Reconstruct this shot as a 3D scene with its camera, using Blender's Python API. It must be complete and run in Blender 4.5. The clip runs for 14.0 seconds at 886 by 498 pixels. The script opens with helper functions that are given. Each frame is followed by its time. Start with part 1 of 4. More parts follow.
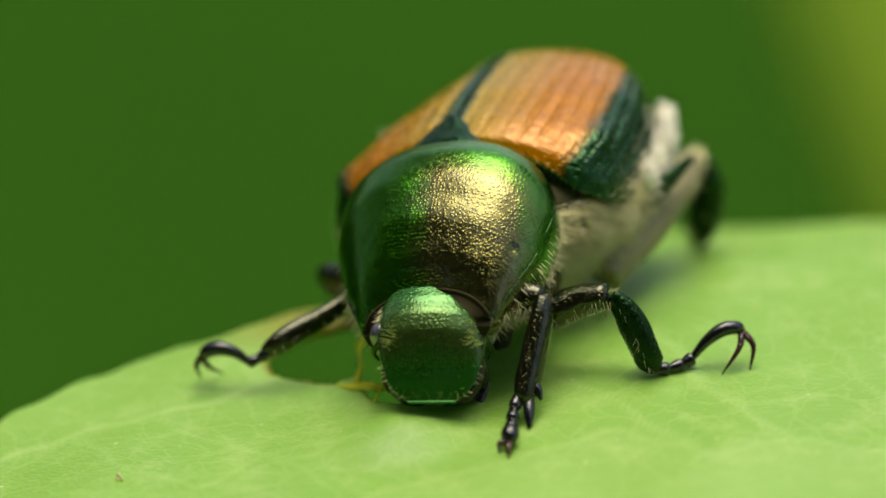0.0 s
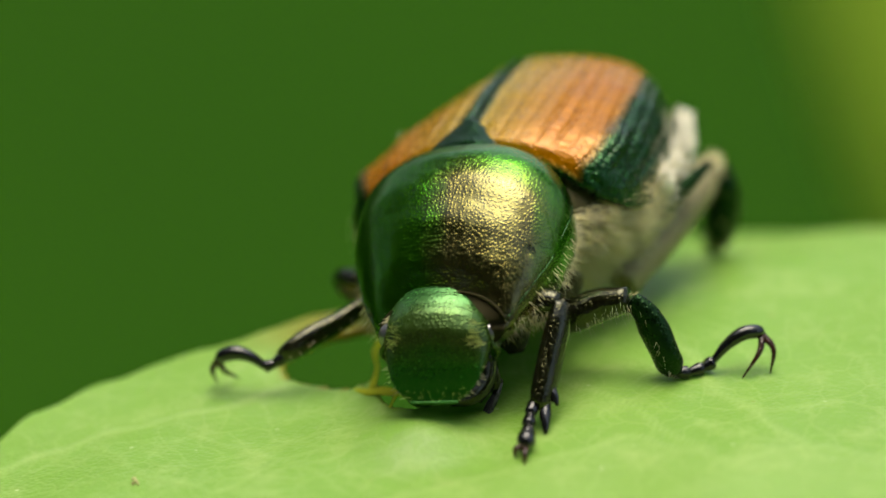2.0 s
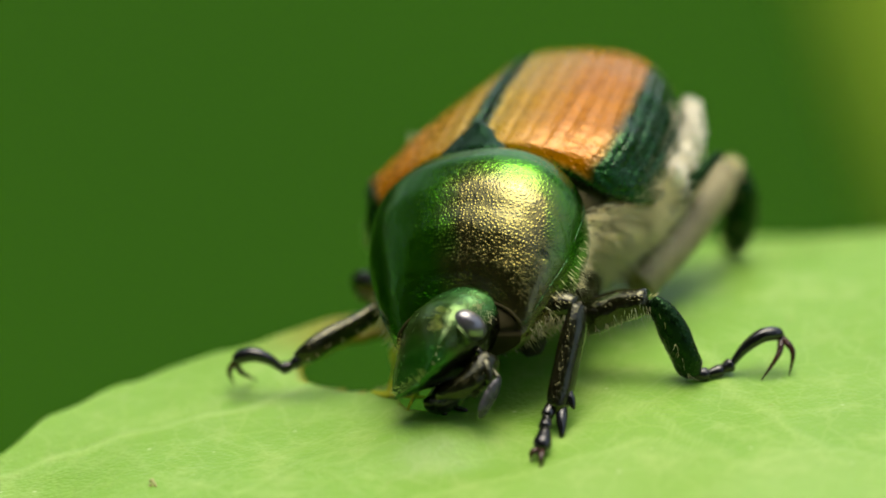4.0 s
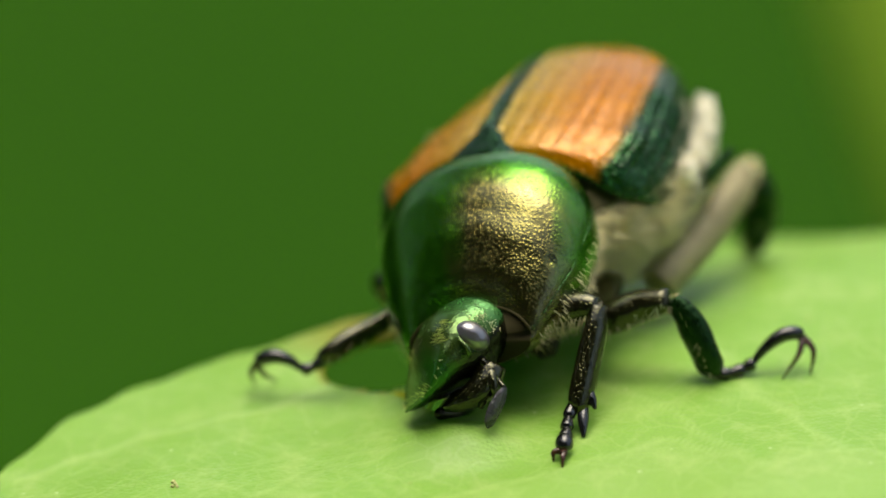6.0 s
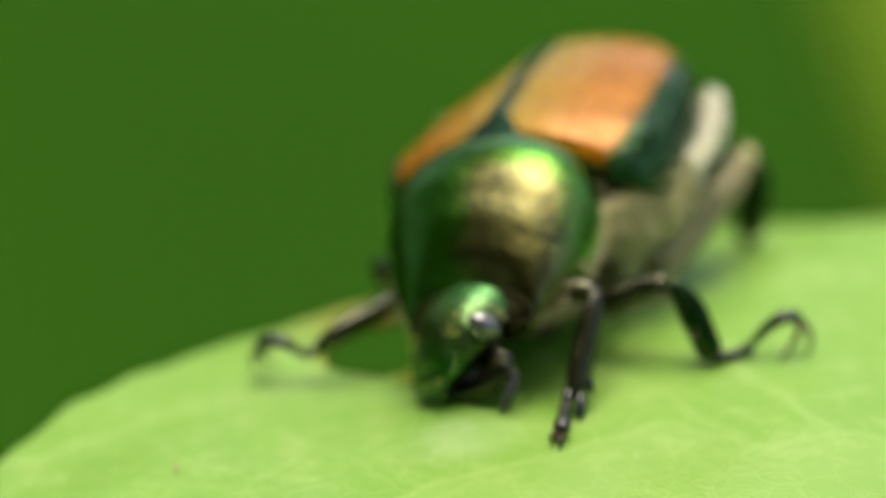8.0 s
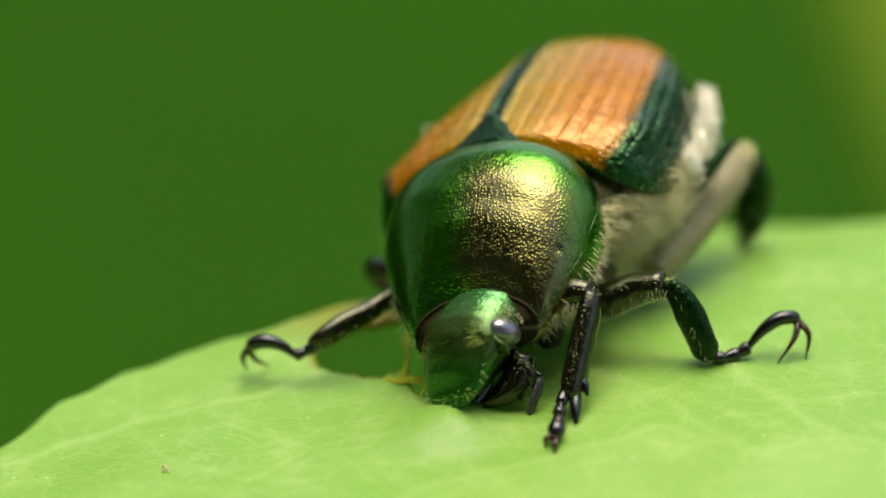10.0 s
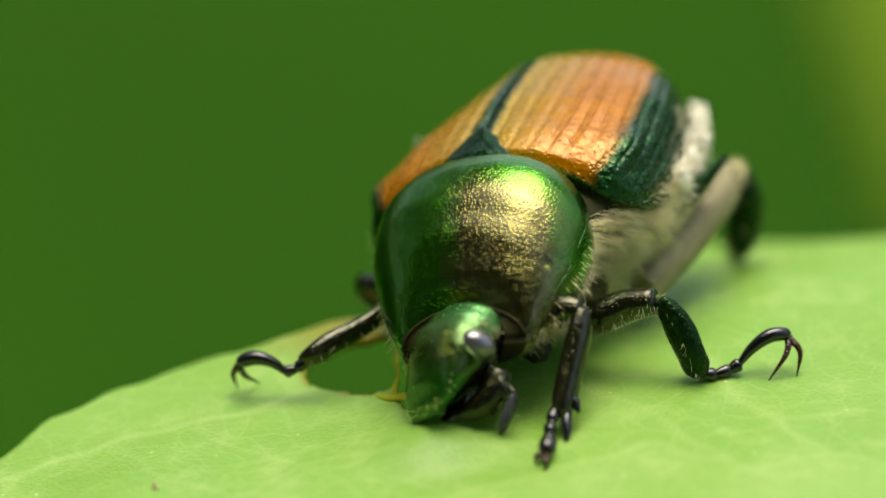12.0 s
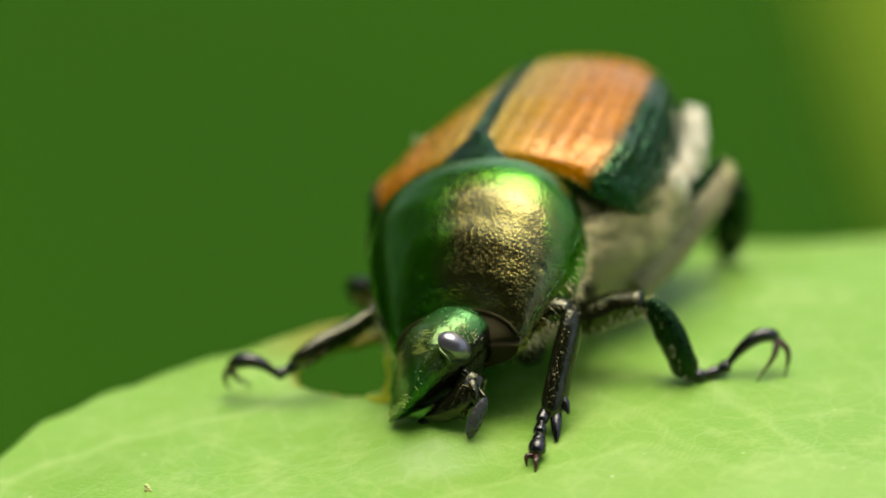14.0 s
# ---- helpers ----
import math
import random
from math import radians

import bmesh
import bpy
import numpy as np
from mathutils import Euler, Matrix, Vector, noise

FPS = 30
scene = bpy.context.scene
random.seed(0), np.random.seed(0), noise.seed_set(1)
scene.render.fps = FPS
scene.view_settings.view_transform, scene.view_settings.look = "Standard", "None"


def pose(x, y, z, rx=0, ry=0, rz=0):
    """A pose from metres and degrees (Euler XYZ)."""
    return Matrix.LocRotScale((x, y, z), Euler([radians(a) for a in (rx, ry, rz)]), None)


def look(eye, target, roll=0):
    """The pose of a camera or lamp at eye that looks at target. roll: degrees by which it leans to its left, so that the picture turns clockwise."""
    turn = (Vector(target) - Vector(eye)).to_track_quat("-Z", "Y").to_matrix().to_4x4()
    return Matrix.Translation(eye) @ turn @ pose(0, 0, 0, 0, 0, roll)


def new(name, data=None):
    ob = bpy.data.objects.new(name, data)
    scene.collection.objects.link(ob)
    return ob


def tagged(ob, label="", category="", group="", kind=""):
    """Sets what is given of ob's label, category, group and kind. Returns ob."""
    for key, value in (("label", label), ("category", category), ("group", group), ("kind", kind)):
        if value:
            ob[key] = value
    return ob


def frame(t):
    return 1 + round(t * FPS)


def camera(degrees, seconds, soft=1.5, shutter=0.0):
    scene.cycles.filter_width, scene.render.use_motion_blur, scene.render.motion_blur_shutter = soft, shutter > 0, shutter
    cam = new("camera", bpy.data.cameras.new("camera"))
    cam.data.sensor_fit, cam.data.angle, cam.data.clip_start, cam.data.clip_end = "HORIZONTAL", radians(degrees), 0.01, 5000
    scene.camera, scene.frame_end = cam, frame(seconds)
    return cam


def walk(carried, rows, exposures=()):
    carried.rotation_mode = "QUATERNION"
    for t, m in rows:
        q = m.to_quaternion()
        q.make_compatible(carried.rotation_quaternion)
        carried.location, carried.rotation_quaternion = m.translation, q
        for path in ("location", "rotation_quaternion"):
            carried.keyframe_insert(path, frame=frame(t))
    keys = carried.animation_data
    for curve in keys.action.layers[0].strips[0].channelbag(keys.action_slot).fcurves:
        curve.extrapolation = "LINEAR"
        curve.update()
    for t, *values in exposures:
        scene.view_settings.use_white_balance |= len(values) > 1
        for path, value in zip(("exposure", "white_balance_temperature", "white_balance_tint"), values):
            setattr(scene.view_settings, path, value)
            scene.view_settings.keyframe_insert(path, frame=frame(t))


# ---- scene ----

MM = 0.001
DIST = 0.300          # lens to subject, metres
ELEV = radians(28)    # the camera looks down by this much
SIN_E, COS_E = math.sin(ELEV), math.cos(ELEV)
AIM = Vector((0, 0, 2.85 * MM))
BACK = Vector((0, -COS_E, SIN_E))
RIGHT = Vector((1, 0, 0))
UP = Vector((0, SIN_E, COS_E))

cam = camera(3.56, 14.0, soft=1.6)
cam.data.dof.use_dof = True
cam.data.dof.focus_distance = DIST + 0.0018
cam.data.dof.aperture_fstop = 36.0
cam.data.dof.aperture_blades = 0


def shot(right, up, back, roll=0.0):
    """Camera pose moved by millimetres across, up and back from its resting place."""
    target = AIM + (RIGHT * right + UP * up) * MM
    return look(target + BACK * (DIST + back * MM), target, roll)


CAMERA_ROWS = [
    (0, 0.937, -0.111, 2.4, -0.59),
    (0.5, 0.855, -0.09, 5.2, -0.7),
    (1, 0.749, -0.039, 3.0, -0.54),
    (1.5, 0.687, -0.031, 2.6, -0.42),
    (2, 0.584, 0.002, 2.3, -0.38),
    (2.5, 0.497, 0.02, 2.3, -0.26),
    (3, 0.412, 0.055, 2.3, -0.15),
    (5.5, -0.158, 0.006, 2.6, -0.35),
    (6, -0.23, 0.092, 3.4, -0.32),
    (6.5, -0.204, 0.075, 6.2, -0.62),
    (7, -0.221, -0.265, 6.7, -0.55),
    (7.5, -0.228, -0.421, 7.2, -0.59),
    (8, -0.209, -0.204, 7.2, -0.39),
    (10.5, -0.047, -0.114, 1.4, -0.06),
    (11, -0.004, -0.0, 1.1, 0.0),
    (11.5, 0.062, 0.075, 1.4, 0.08),
    (12, 0.12, 0.132, 1.7, -0.05),
    (12.5, 0.172, 0.131, 2.0, -0.03),
    (13, 0.245, 0.118, 2.6, -0.12),
    (13.5, 0.273, 0.123, 3.2, -0.1),
    (14, 0.334, 0.186, 3.6, -0.25),
]
walk(cam, [(t, shot(r, u, b, a)) for t, r, u, b, a in CAMERA_ROWS], exposures=[(0.0, 0.72, 7100, 4), (3.0, 0.76, 7100, 4), (5.5, 0.86, 7100, 4), (7.5, 0.92, 7100, 4), (14.0, 0.90, 7100, 4)])

# ---- world, sun, exposure ----
SUN_EL, SUN_AZ = radians(79), radians(6)     # azimuth: from +y towards +x
world = bpy.data.worlds.new("sky")
scene.world = world
world.use_nodes = True
wn = world.node_tree
sky = wn.nodes.new("ShaderNodeTexSky")
sky.sky_type, sky.sun_disc = "NISHITA", False
sky.sun_elevation, sky.sun_rotation = SUN_EL, SUN_AZ
sky.air_density, sky.dust_density = 1.0, 4.5
wn.nodes["Background"].inputs["Strength"].default_value = 0.15
wn.links.new(sky.outputs[0], wn.nodes["Background"].inputs["Color"])
sun = new("sun", bpy.data.lights.new("sun", "SUN"))
sun.data.energy, sun.data.angle, sun.data.color = 1.35, radians(48), (1.0, 0.96, 0.88)
sun_dir = Vector((math.sin(SUN_AZ) * math.cos(SUN_EL), math.cos(SUN_AZ) * math.cos(SUN_EL), math.sin(SUN_EL)))
sun.matrix_world = look(sun_dir, (0, 0, 0))


# ---- materials ----
def material(name, color, rough=0.5, metal=0.0, coat=0.0, spec=0.5):
    m = bpy.data.materials.new(name)
    m.use_nodes = True
    b = m.node_tree.nodes["Principled BSDF"]
    b.inputs["Base Color"].default_value = (*color, 1)
    b.inputs["Roughness"].default_value = rough
    b.inputs["Metallic"].default_value = metal
    b.inputs["Coat Weight"].default_value = coat
    b.inputs["Specular IOR Level"].default_value = spec
    return m


class Nodes:
    """Short names for building a node material."""

    def __init__(self, m):
        self.t = m.node_tree
        self.b = self.t.nodes["Principled BSDF"]

    def add(self, kind, **values):
        n = self.t.nodes.new("ShaderNode" + kind)
        for k, v in values.items():
            if k in n.inputs.keys():
                n.inputs[k].default_value = v
        return n

    def link(self, a, b):
        self.t.links.new(a, b)

    def coords(self, which="Object", scale=1000.0):
        c = self.t.nodes.new("ShaderNodeTexCoord")
        m = self.t.nodes.new("ShaderNodeMapping")
        m.inputs["Scale"].default_value = (scale, scale, scale)
        self.link(c.outputs[which], m.inputs["Vector"])
        return m.outputs[0]

    def noise(self, vec, scale, detail=3.0, rough=0.5):
        n = self.add("TexNoise", Scale=scale, Detail=detail, Roughness=rough)
        self.link(vec, n.inputs["Vector"])
        return n.outputs["Fac"]

    def voronoi(self, vec, scale, feature="F1", even=1.0):
        n = self.add("TexVoronoi", Scale=scale, Randomness=even)
        n.feature = feature
        self.link(vec, n.inputs["Vector"])
        return n.outputs["Distance"]

    def ramp(self, fac, stops):
        n = self.t.nodes.new("ShaderNodeValToRGB")
        e = n.color_ramp.elements
        while len(e) < len(stops):
            e.new(0.5)
        for s, (p, c) in zip(e, stops):
            s.position, s.color = p, (*c, 1) if len(c) == 3 else c
        self.link(fac, n.inputs[0])
        return n.outputs[0]

    def mix(self, fac, a, b, mode="MIX"):
        n = self.t.nodes.new("ShaderNodeMix")
        n.data_type, n.blend_type = "RGBA", mode
        for sock, v in ((n.inputs[0], fac), (n.inputs[6], a), (n.inputs[7], b)):
            if isinstance(v, (int, float)):
                sock.default_value = v
            elif isinstance(v, tuple):
                sock.default_value = (*v, 1)
            else:
                self.link(v, sock)
        return n.outputs[2]

    def math(self, op, a, b=0.0):
        n = self.t.nodes.new("ShaderNodeMath")
        n.operation = op
        for sock, v in ((n.inputs[0], a), (n.inputs[1], b)):
            if isinstance(v, (int, float)):
                sock.default_value = v
            else:
                self.link(v, sock)
        return n.outputs[0]

    def xyz(self, vec):
        n = self.t.nodes.new("ShaderNodeSeparateXYZ")
        self.link(vec, n.inputs[0])
        return n.outputs

    def bump(self, height, strength, distance, base=None):
        n = self.add("Bump", Strength=strength, Distance=distance * MM)
        self.link(height, n.inputs["Height"])
        if base is not None:
            self.link(base, n.inputs["Normal"])
        self.link(n.outputs[0], self.b.inputs["Normal"])
        return n.outputs[0]

    def color(self, c):
        self.link(c, self.b.inputs["Base Color"])

    def rough(self, r):
        self.link(r, self.b.inputs["Roughness"])


def pronotum_material():
    m = material("green bronze cuticle", (0.1, 0.3, 0.05), 0.2, 0.95)
    n = Nodes(m)
    p = n.coords()
    x, y, _ = n.xyz(p)
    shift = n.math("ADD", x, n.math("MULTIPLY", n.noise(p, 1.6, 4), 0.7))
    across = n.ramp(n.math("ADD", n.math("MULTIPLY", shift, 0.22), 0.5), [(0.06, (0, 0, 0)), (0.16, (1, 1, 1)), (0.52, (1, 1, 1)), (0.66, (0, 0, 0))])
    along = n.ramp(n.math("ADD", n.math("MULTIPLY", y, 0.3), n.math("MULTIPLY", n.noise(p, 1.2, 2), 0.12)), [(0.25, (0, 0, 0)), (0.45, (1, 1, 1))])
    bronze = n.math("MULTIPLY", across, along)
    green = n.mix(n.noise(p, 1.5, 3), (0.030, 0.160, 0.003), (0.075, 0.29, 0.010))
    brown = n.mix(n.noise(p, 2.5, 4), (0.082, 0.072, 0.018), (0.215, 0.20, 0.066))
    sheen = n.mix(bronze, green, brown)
    # close-set granules; the pale glints on their tips are painted into the colour
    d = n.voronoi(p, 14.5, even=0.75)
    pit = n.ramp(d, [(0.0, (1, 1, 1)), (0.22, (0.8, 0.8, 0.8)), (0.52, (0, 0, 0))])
    tip_glint = n.ramp(d, [(0.08, (1, 1, 1)), (0.22, (0, 0, 0))])
    n.color(n.mix(n.math("MULTIPLY", n.math("MULTIPLY", tip_glint, n.math("SUBTRACT", 1.0, bronze)), 0.34), sheen, (0.36, 0.50, 0.30)))
    n.rough(n.ramp(n.noise(p, 5.0), [(0.3, (0.17,) * 3), (0.7, (0.25,) * 3)]))
    n.b.inputs["Coat Weight"].default_value = 0.4
    n.b.inputs["Coat Roughness"].default_value = 0.14
    n.b.inputs["Coat IOR"].default_value = 1.6
    dent = n.t.nodes.new("ShaderNodeVectorMath")
    dent.operation = "DISTANCE"
    dent.inputs[1].default_value = (-1.86, 2.16, 0.02)
    n.link(p, dent.inputs[0])
    hollow = n.ramp(dent.outputs["Value"], [(0.05, (0, 0, 0)), (0.16, (1, 1, 1))])
    uneven = n.bump(n.noise(p, 1.4, 3), 0.5, 0.10, n.bump(hollow, 0.7, 0.05))
    n.bump(n.math("MULTIPLY", pit, n.math("ADD", 0.72, n.math("MULTIPLY", bronze, 0.28))), 0.42, 0.019, uneven)
    return m


def head_material():
    m = material("green head cuticle", (0.05, 0.25, 0.04), 0.3, 0.6)
    n = Nodes(m)
    p = n.coords()
    pit = n.ramp(n.voronoi(p, 12.5, even=0.75), [(0.0, (1, 1, 1)), (0.22, (0.8, 0.8, 0.8)), (0.52, (0, 0, 0))])
    s = n.noise(p, 1.1, 2)
    y = n.xyz(p)[1]
    band = n.ramp(n.math("MULTIPLY", n.math("ADD", y, n.math("MULTIPLY", s, 0.8)), 0.3), [(0.1, (0.05, 0.20, 0.05)), (0.3, (0.055, 0.12, 0.02)), (0.48, (0.035, 0.065, 0.010)), (0.62, (0.014, 0.105, 0.006)), (0.95, (0.016, 0.125, 0.010))])
    # the colour goes near black below the eye line, over cheeks and chin
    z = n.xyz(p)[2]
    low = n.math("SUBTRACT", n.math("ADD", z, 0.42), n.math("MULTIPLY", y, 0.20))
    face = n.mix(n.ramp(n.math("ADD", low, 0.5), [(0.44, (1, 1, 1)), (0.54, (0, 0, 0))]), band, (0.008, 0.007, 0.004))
    # a faint painted highlight on the granules, mixed into the base colour
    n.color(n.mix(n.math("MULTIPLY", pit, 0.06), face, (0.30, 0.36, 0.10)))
    n.rough(n.ramp(n.noise(p, 6.0), [(0.3, (0.18,) * 3), (0.7, (0.28,) * 3)]))
    n.b.inputs["Coat Weight"].default_value = 0.18
    n.b.inputs["Coat Roughness"].default_value = 0.15
    n.bump(n.math("MULTIPLY", pit, n.ramp(n.math("MULTIPLY", y, 0.4), [(0.36, (1, 1, 1)), (0.60, (0.2, 0.2, 0.2))])), 0.34, 0.022)
    return m


def elytron_material():
    m = material("brown elytron cuticle", (0.35, 0.12, 0.02), 0.2, 0.1, 1.0, 0.1)
    n = Nodes(m)
    uv = n.coords("UV", 1.0)
    p = n.coords()
    u, v, _ = n.xyz(uv)
    wob = n.math("ADD", u, n.math("MULTIPLY", n.math("SUBTRACT", n.noise(p, 1.6, 3), 0.5), 0.05))
    amber = n.mix(n.noise(p, 2.2, 4), (0.28, 0.096, 0.0), (0.50, 0.185, 0.0))
    olive = n.mix(n.noise(p, 3.0, 4), (0.24, 0.150, 0.005), (0.40, 0.26, 0.010))
    brown = n.mix(n.ramp(u, [(0.06, (1, 1, 1)), (0.34, (0, 0, 0))]), amber, olive)
    dark = n.mix(n.noise(p, 4.0), (0.003, 0.032, 0.004), (0.010, 0.080, 0.012))
    edge = n.ramp(n.math("SUBTRACT", wob, n.math("MULTIPLY", v, 0.10)), [(0.50, (0, 0, 0)), (0.57, (1, 1, 1))])
    seam = n.ramp(wob, [(0.030, (1, 1, 1)), (0.052, (0, 0, 0))])
    front = n.ramp(v, [(0.0, (1, 1, 1)), (0.012, (0, 0, 0))])
    tip = n.ramp(v, [(0.93, (0, 0, 0)), (0.97, (1, 1, 1))])
    mask = n.mix(1.0, n.mix(1.0, n.mix(1.0, edge, seam, "LIGHTEN"), front, "LIGHTEN"), tip, "LIGHTEN")
    n.color(n.mix(mask, brown, dark))
    n.link(n.math("ADD", n.math("MULTIPLY", mask, 0.55), 0.25), n.b.inputs["Metallic"])
    pits = n.ramp(n.voronoi(p, 8.5, even=0.8), [(0.10, (0, 0, 0)), (0.38, (1, 1, 1))])
    n.rough(n.ramp(n.noise(p, 7.0), [(0.3, (0.20,) * 3), (0.7, (0.36,) * 3)]))
    n.b.inputs["Specular IOR Level"].default_value = 0.15
    n.b.inputs["Coat IOR"].default_value = 1.5
    n.b.inputs["Coat Weight"].default_value = 0.55
    n.b.inputs["Coat Roughness"].default_value = 0.04
    # the shoulder is crinkled, the front wrinkled across, the back only dimpled
    crinkle = n.ramp(n.noise(p, 2.6, 4, 0.6), [(0.3, (0, 0, 0)), (0.7, (1, 1, 1))])
    shoulder = n.math("MULTIPLY", mask, n.ramp(v, [(0.12, (1, 1, 1)), (0.4, (0.12, 0.12, 0.12))]))
    fold = n.t.nodes.new("ShaderNodeMapping")
    fold.inputs["Scale"].default_value = (9.0, 45.0, 1.0)
    n.link(uv, fold.inputs["Vector"])
    across = n.math("MULTIPLY", n.noise(fold.outputs[0], 1.0, 3, 0.6), n.ramp(v, [(0.05, (1, 1, 1)), (0.3, (0.04, 0.04, 0.04))]))
    relief = n.math("ADD", n.math("MULTIPLY", pits, 0.45), n.math("MULTIPLY", n.math("MULTIPLY", crinkle, shoulder), 1.8))
    relief = n.math("ADD", relief, n.math("MULTIPLY", across, 1.1))
    n.bump(relief, 0.8, 0.05, n.bump(n.noise(p, 5.0, 3), 0.3, 0.05))
    gloss = n.add("Bump", Strength=0.55, Distance=0.045 * MM)
    n.link(n.math("ADD", n.math("MULTIPLY", pits, n.ramp(v, [(0.1, (0.6, 0.6, 0.6)), (0.5, (0.25, 0.25, 0.25))])), n.math("ADD", n.math("MULTIPLY", n.math("MULTIPLY", crinkle, shoulder), 2.2), n.math("MULTIPLY", across, 1.7))), gloss.inputs["Height"])
    n.link(gloss.outputs[0], n.b.inputs["Coat Normal"])
    return m


def dark_green_material(name, a, b, rough=0.28, metal=0.8, pits=10.0, rumple=0.05, relief=0.5):
    m = material(name, a, rough, metal)
    n = Nodes(m)
    p = n.coords()
    n.color(n.mix(n.noise(p, 3.0, 4), a, b))
    n.rough(n.ramp(n.noise(p, 8.0), [(0.3, (rough - 0.06,) * 3), (0.7, (rough + 0.14,) * 3)]))
    n.bump(n.ramp(n.voronoi(p, pits), [(0.05, (1, 1, 1)), (0.25, (0.7, 0.7, 0.7)), (0.5, (0, 0, 0))]), relief, 0.03, n.bump(n.noise(p, 4.0, 3), 0.3 if rumple < 0.1 else 0.8, rumple))
    return m


def hair_material(name, a, b, thin=0.45):
    m = material(name, a, 0.55)
    n = Nodes(m)
    g = n.t.nodes.new("ShaderNodeNewGeometry")
    n.color(n.mix(g.outputs["Random Per Island"], a, b))
    # thin hair lets light through
    tr = n.add("BsdfTranslucent")
    n.link(n.mix(g.outputs["Random Per Island"], a, b), tr.inputs["Color"])
    ms = n.add("MixShader", Fac=thin)
    n.link(n.b.outputs[0], ms.inputs[1])
    n.link(tr.outputs[0], ms.inputs[2])
    n.link(ms.outputs[0], n.t.nodes["Material Output"].inputs["Surface"])
    return m


def leaf_material():
    m = material("leaf blade", (0.2, 0.42, 0.06), 0.42)
    n = Nodes(m)
    p = n.coords()
    uv = n.coords("UV", 1.0)
    vein = n.xyz(uv)[0]
    mottle = n.mix(n.noise(p, 0.35, 5), (0.220, 0.460, 0.044), (0.345, 0.590, 0.120))
    warp = n.t.nodes.new("ShaderNodeVectorMath")
    warp.operation = "ADD"
    wob = n.add("TexNoise", Scale=0.9, Detail=3.0)
    n.link(p, wob.inputs["Vector"])
    n.link(p, warp.inputs[0])
    n.link(wob.outputs["Color"], warp.inputs[1])
    cells = n.voronoi(warp.outputs[0], 1.1, "DISTANCE_TO_EDGE")
    fine = n.ramp(cells, [(0.0, (1, 1, 1)), (0.07, (0, 0, 0))])
    c = n.mix(n.math("MULTIPLY", fine, 0.22), mottle, (0.50, 0.70, 0.22))
    c = n.mix(n.math("MULTIPLY", vein, 0.78), c, (0.52, 0.72, 0.24))
    spots = n.ramp(n.voronoi(p, 0.45), [(0.02, (1, 1, 1)), (0.05, (0, 0, 0))])
    c = n.mix(n.math("MULTIPLY", spots, 0.4), c, (0.35, 0.30, 0.06))
    blotch = n.ramp(n.noise(p, 0.8, 4, 0.65), [(0.5, (0, 0, 0)), (0.72, (1, 1, 1))])
    c = n.mix(n.math("MULTIPLY", blotch, 0.5), c, (0.54, 0.72, 0.24))
    fleck = n.ramp(n.voronoi(p, 1.1), [(0.03, (1, 1, 1)), (0.07, (0, 0, 0))])
    c = n.mix(n.math("MULTIPLY", fleck, 0.7), c, (0.70, 0.80, 0.45))
    brown = n.xyz(uv)[1]
    c = n.mix(brown, c, (0.33, 0.26, 0.02))
    n.color(c)
    n.rough(n.ramp(n.noise(p, 2.5), [(0.3, (0.30,) * 3), (0.7, (0.50,) * 3)]))
    h = n.math("ADD", n.math("MULTIPLY", n.noise(p, 1.1, 5), 0.8), n.math("MULTIPLY", n.voronoi(p, 9.0), 0.25))
    n.bump(h, 0.5, 0.14)
    # light passes through the blade
    tr = n.add("BsdfTranslucent")
    n.link(c, tr.inputs["Color"])
    ms = n.add("MixShader", Fac=0.38)
    out = n.t.nodes["Material Output"]
    n.link(n.b.outputs[0], ms.inputs[1])
    n.link(tr.outputs[0], ms.inputs[2])
    n.link(ms.outputs[0], out.inputs["Surface"])
    return m


def foliage_material(name, a, b, scale, thin=0.0):
    m = material(name, a, 0.8, spec=0.04)
    n = Nodes(m)
    p = n.coords("Object", 1.0)
    g = n.t.nodes.new("ShaderNodeNewGeometry")
    c = n.mix(n.noise(p, scale, 4), a, b)
    n.color(c if thin else n.mix(n.math("MULTIPLY", g.outputs["Random Per Island"], 0.5), c, tuple(v * 0.5 for v in a)))
    n.bump(n.noise(p, scale * 6, 3), 0.3, 30.0 / scale)
    if thin:
        tr = n.add("BsdfTranslucent")
        n.link(c, tr.inputs["Color"])
        ms = n.add("MixShader", Fac=thin)
        n.link(n.b.outputs[0], ms.inputs[1])
        n.link(tr.outputs[0], ms.inputs[2])
        n.link(ms.outputs[0], n.t.nodes["Material Output"].inputs["Surface"])
    return m


M_PRO = pronotum_material()
M_HEAD = head_material()
M_ELY = elytron_material()
M_DARK = dark_green_material("dark green cuticle", (0.003, 0.035, 0.005), (0.012, 0.085, 0.014), 0.2, 0.75, 5.0, 0.12)
M_DARK.node_tree.nodes["Principled BSDF"].inputs["Coat Weight"].default_value = 0.3
M_SCUT = dark_green_material("polished green shield", (0.003, 0.026, 0.006), (0.008, 0.06, 0.012), 0.12, 0.85, 12.0, 0.05, 0.35)
M_LEG = dark_green_material("dark bronze leg", (0.014, 0.018, 0.007), (0.055, 0.052, 0.020), 0.11, 0.85, 13.0, 0.08, 0.45)
M_LEGG = dark_green_material("dark green leg", (0.004, 0.020, 0.004), (0.012, 0.048, 0.010), 0.26, 0.8, 12.0)
M_BLACK = dark_green_material("black foot", (0.004, 0.005, 0.006), (0.014, 0.014, 0.013), 0.08, 0.3, 9.0, 0.05, 0.15)
M_CLAW = dark_green_material("red brown claw", (0.05, 0.015, 0.006), (0.02, 0.008, 0.005), 0.2, 0.0, 9.0)
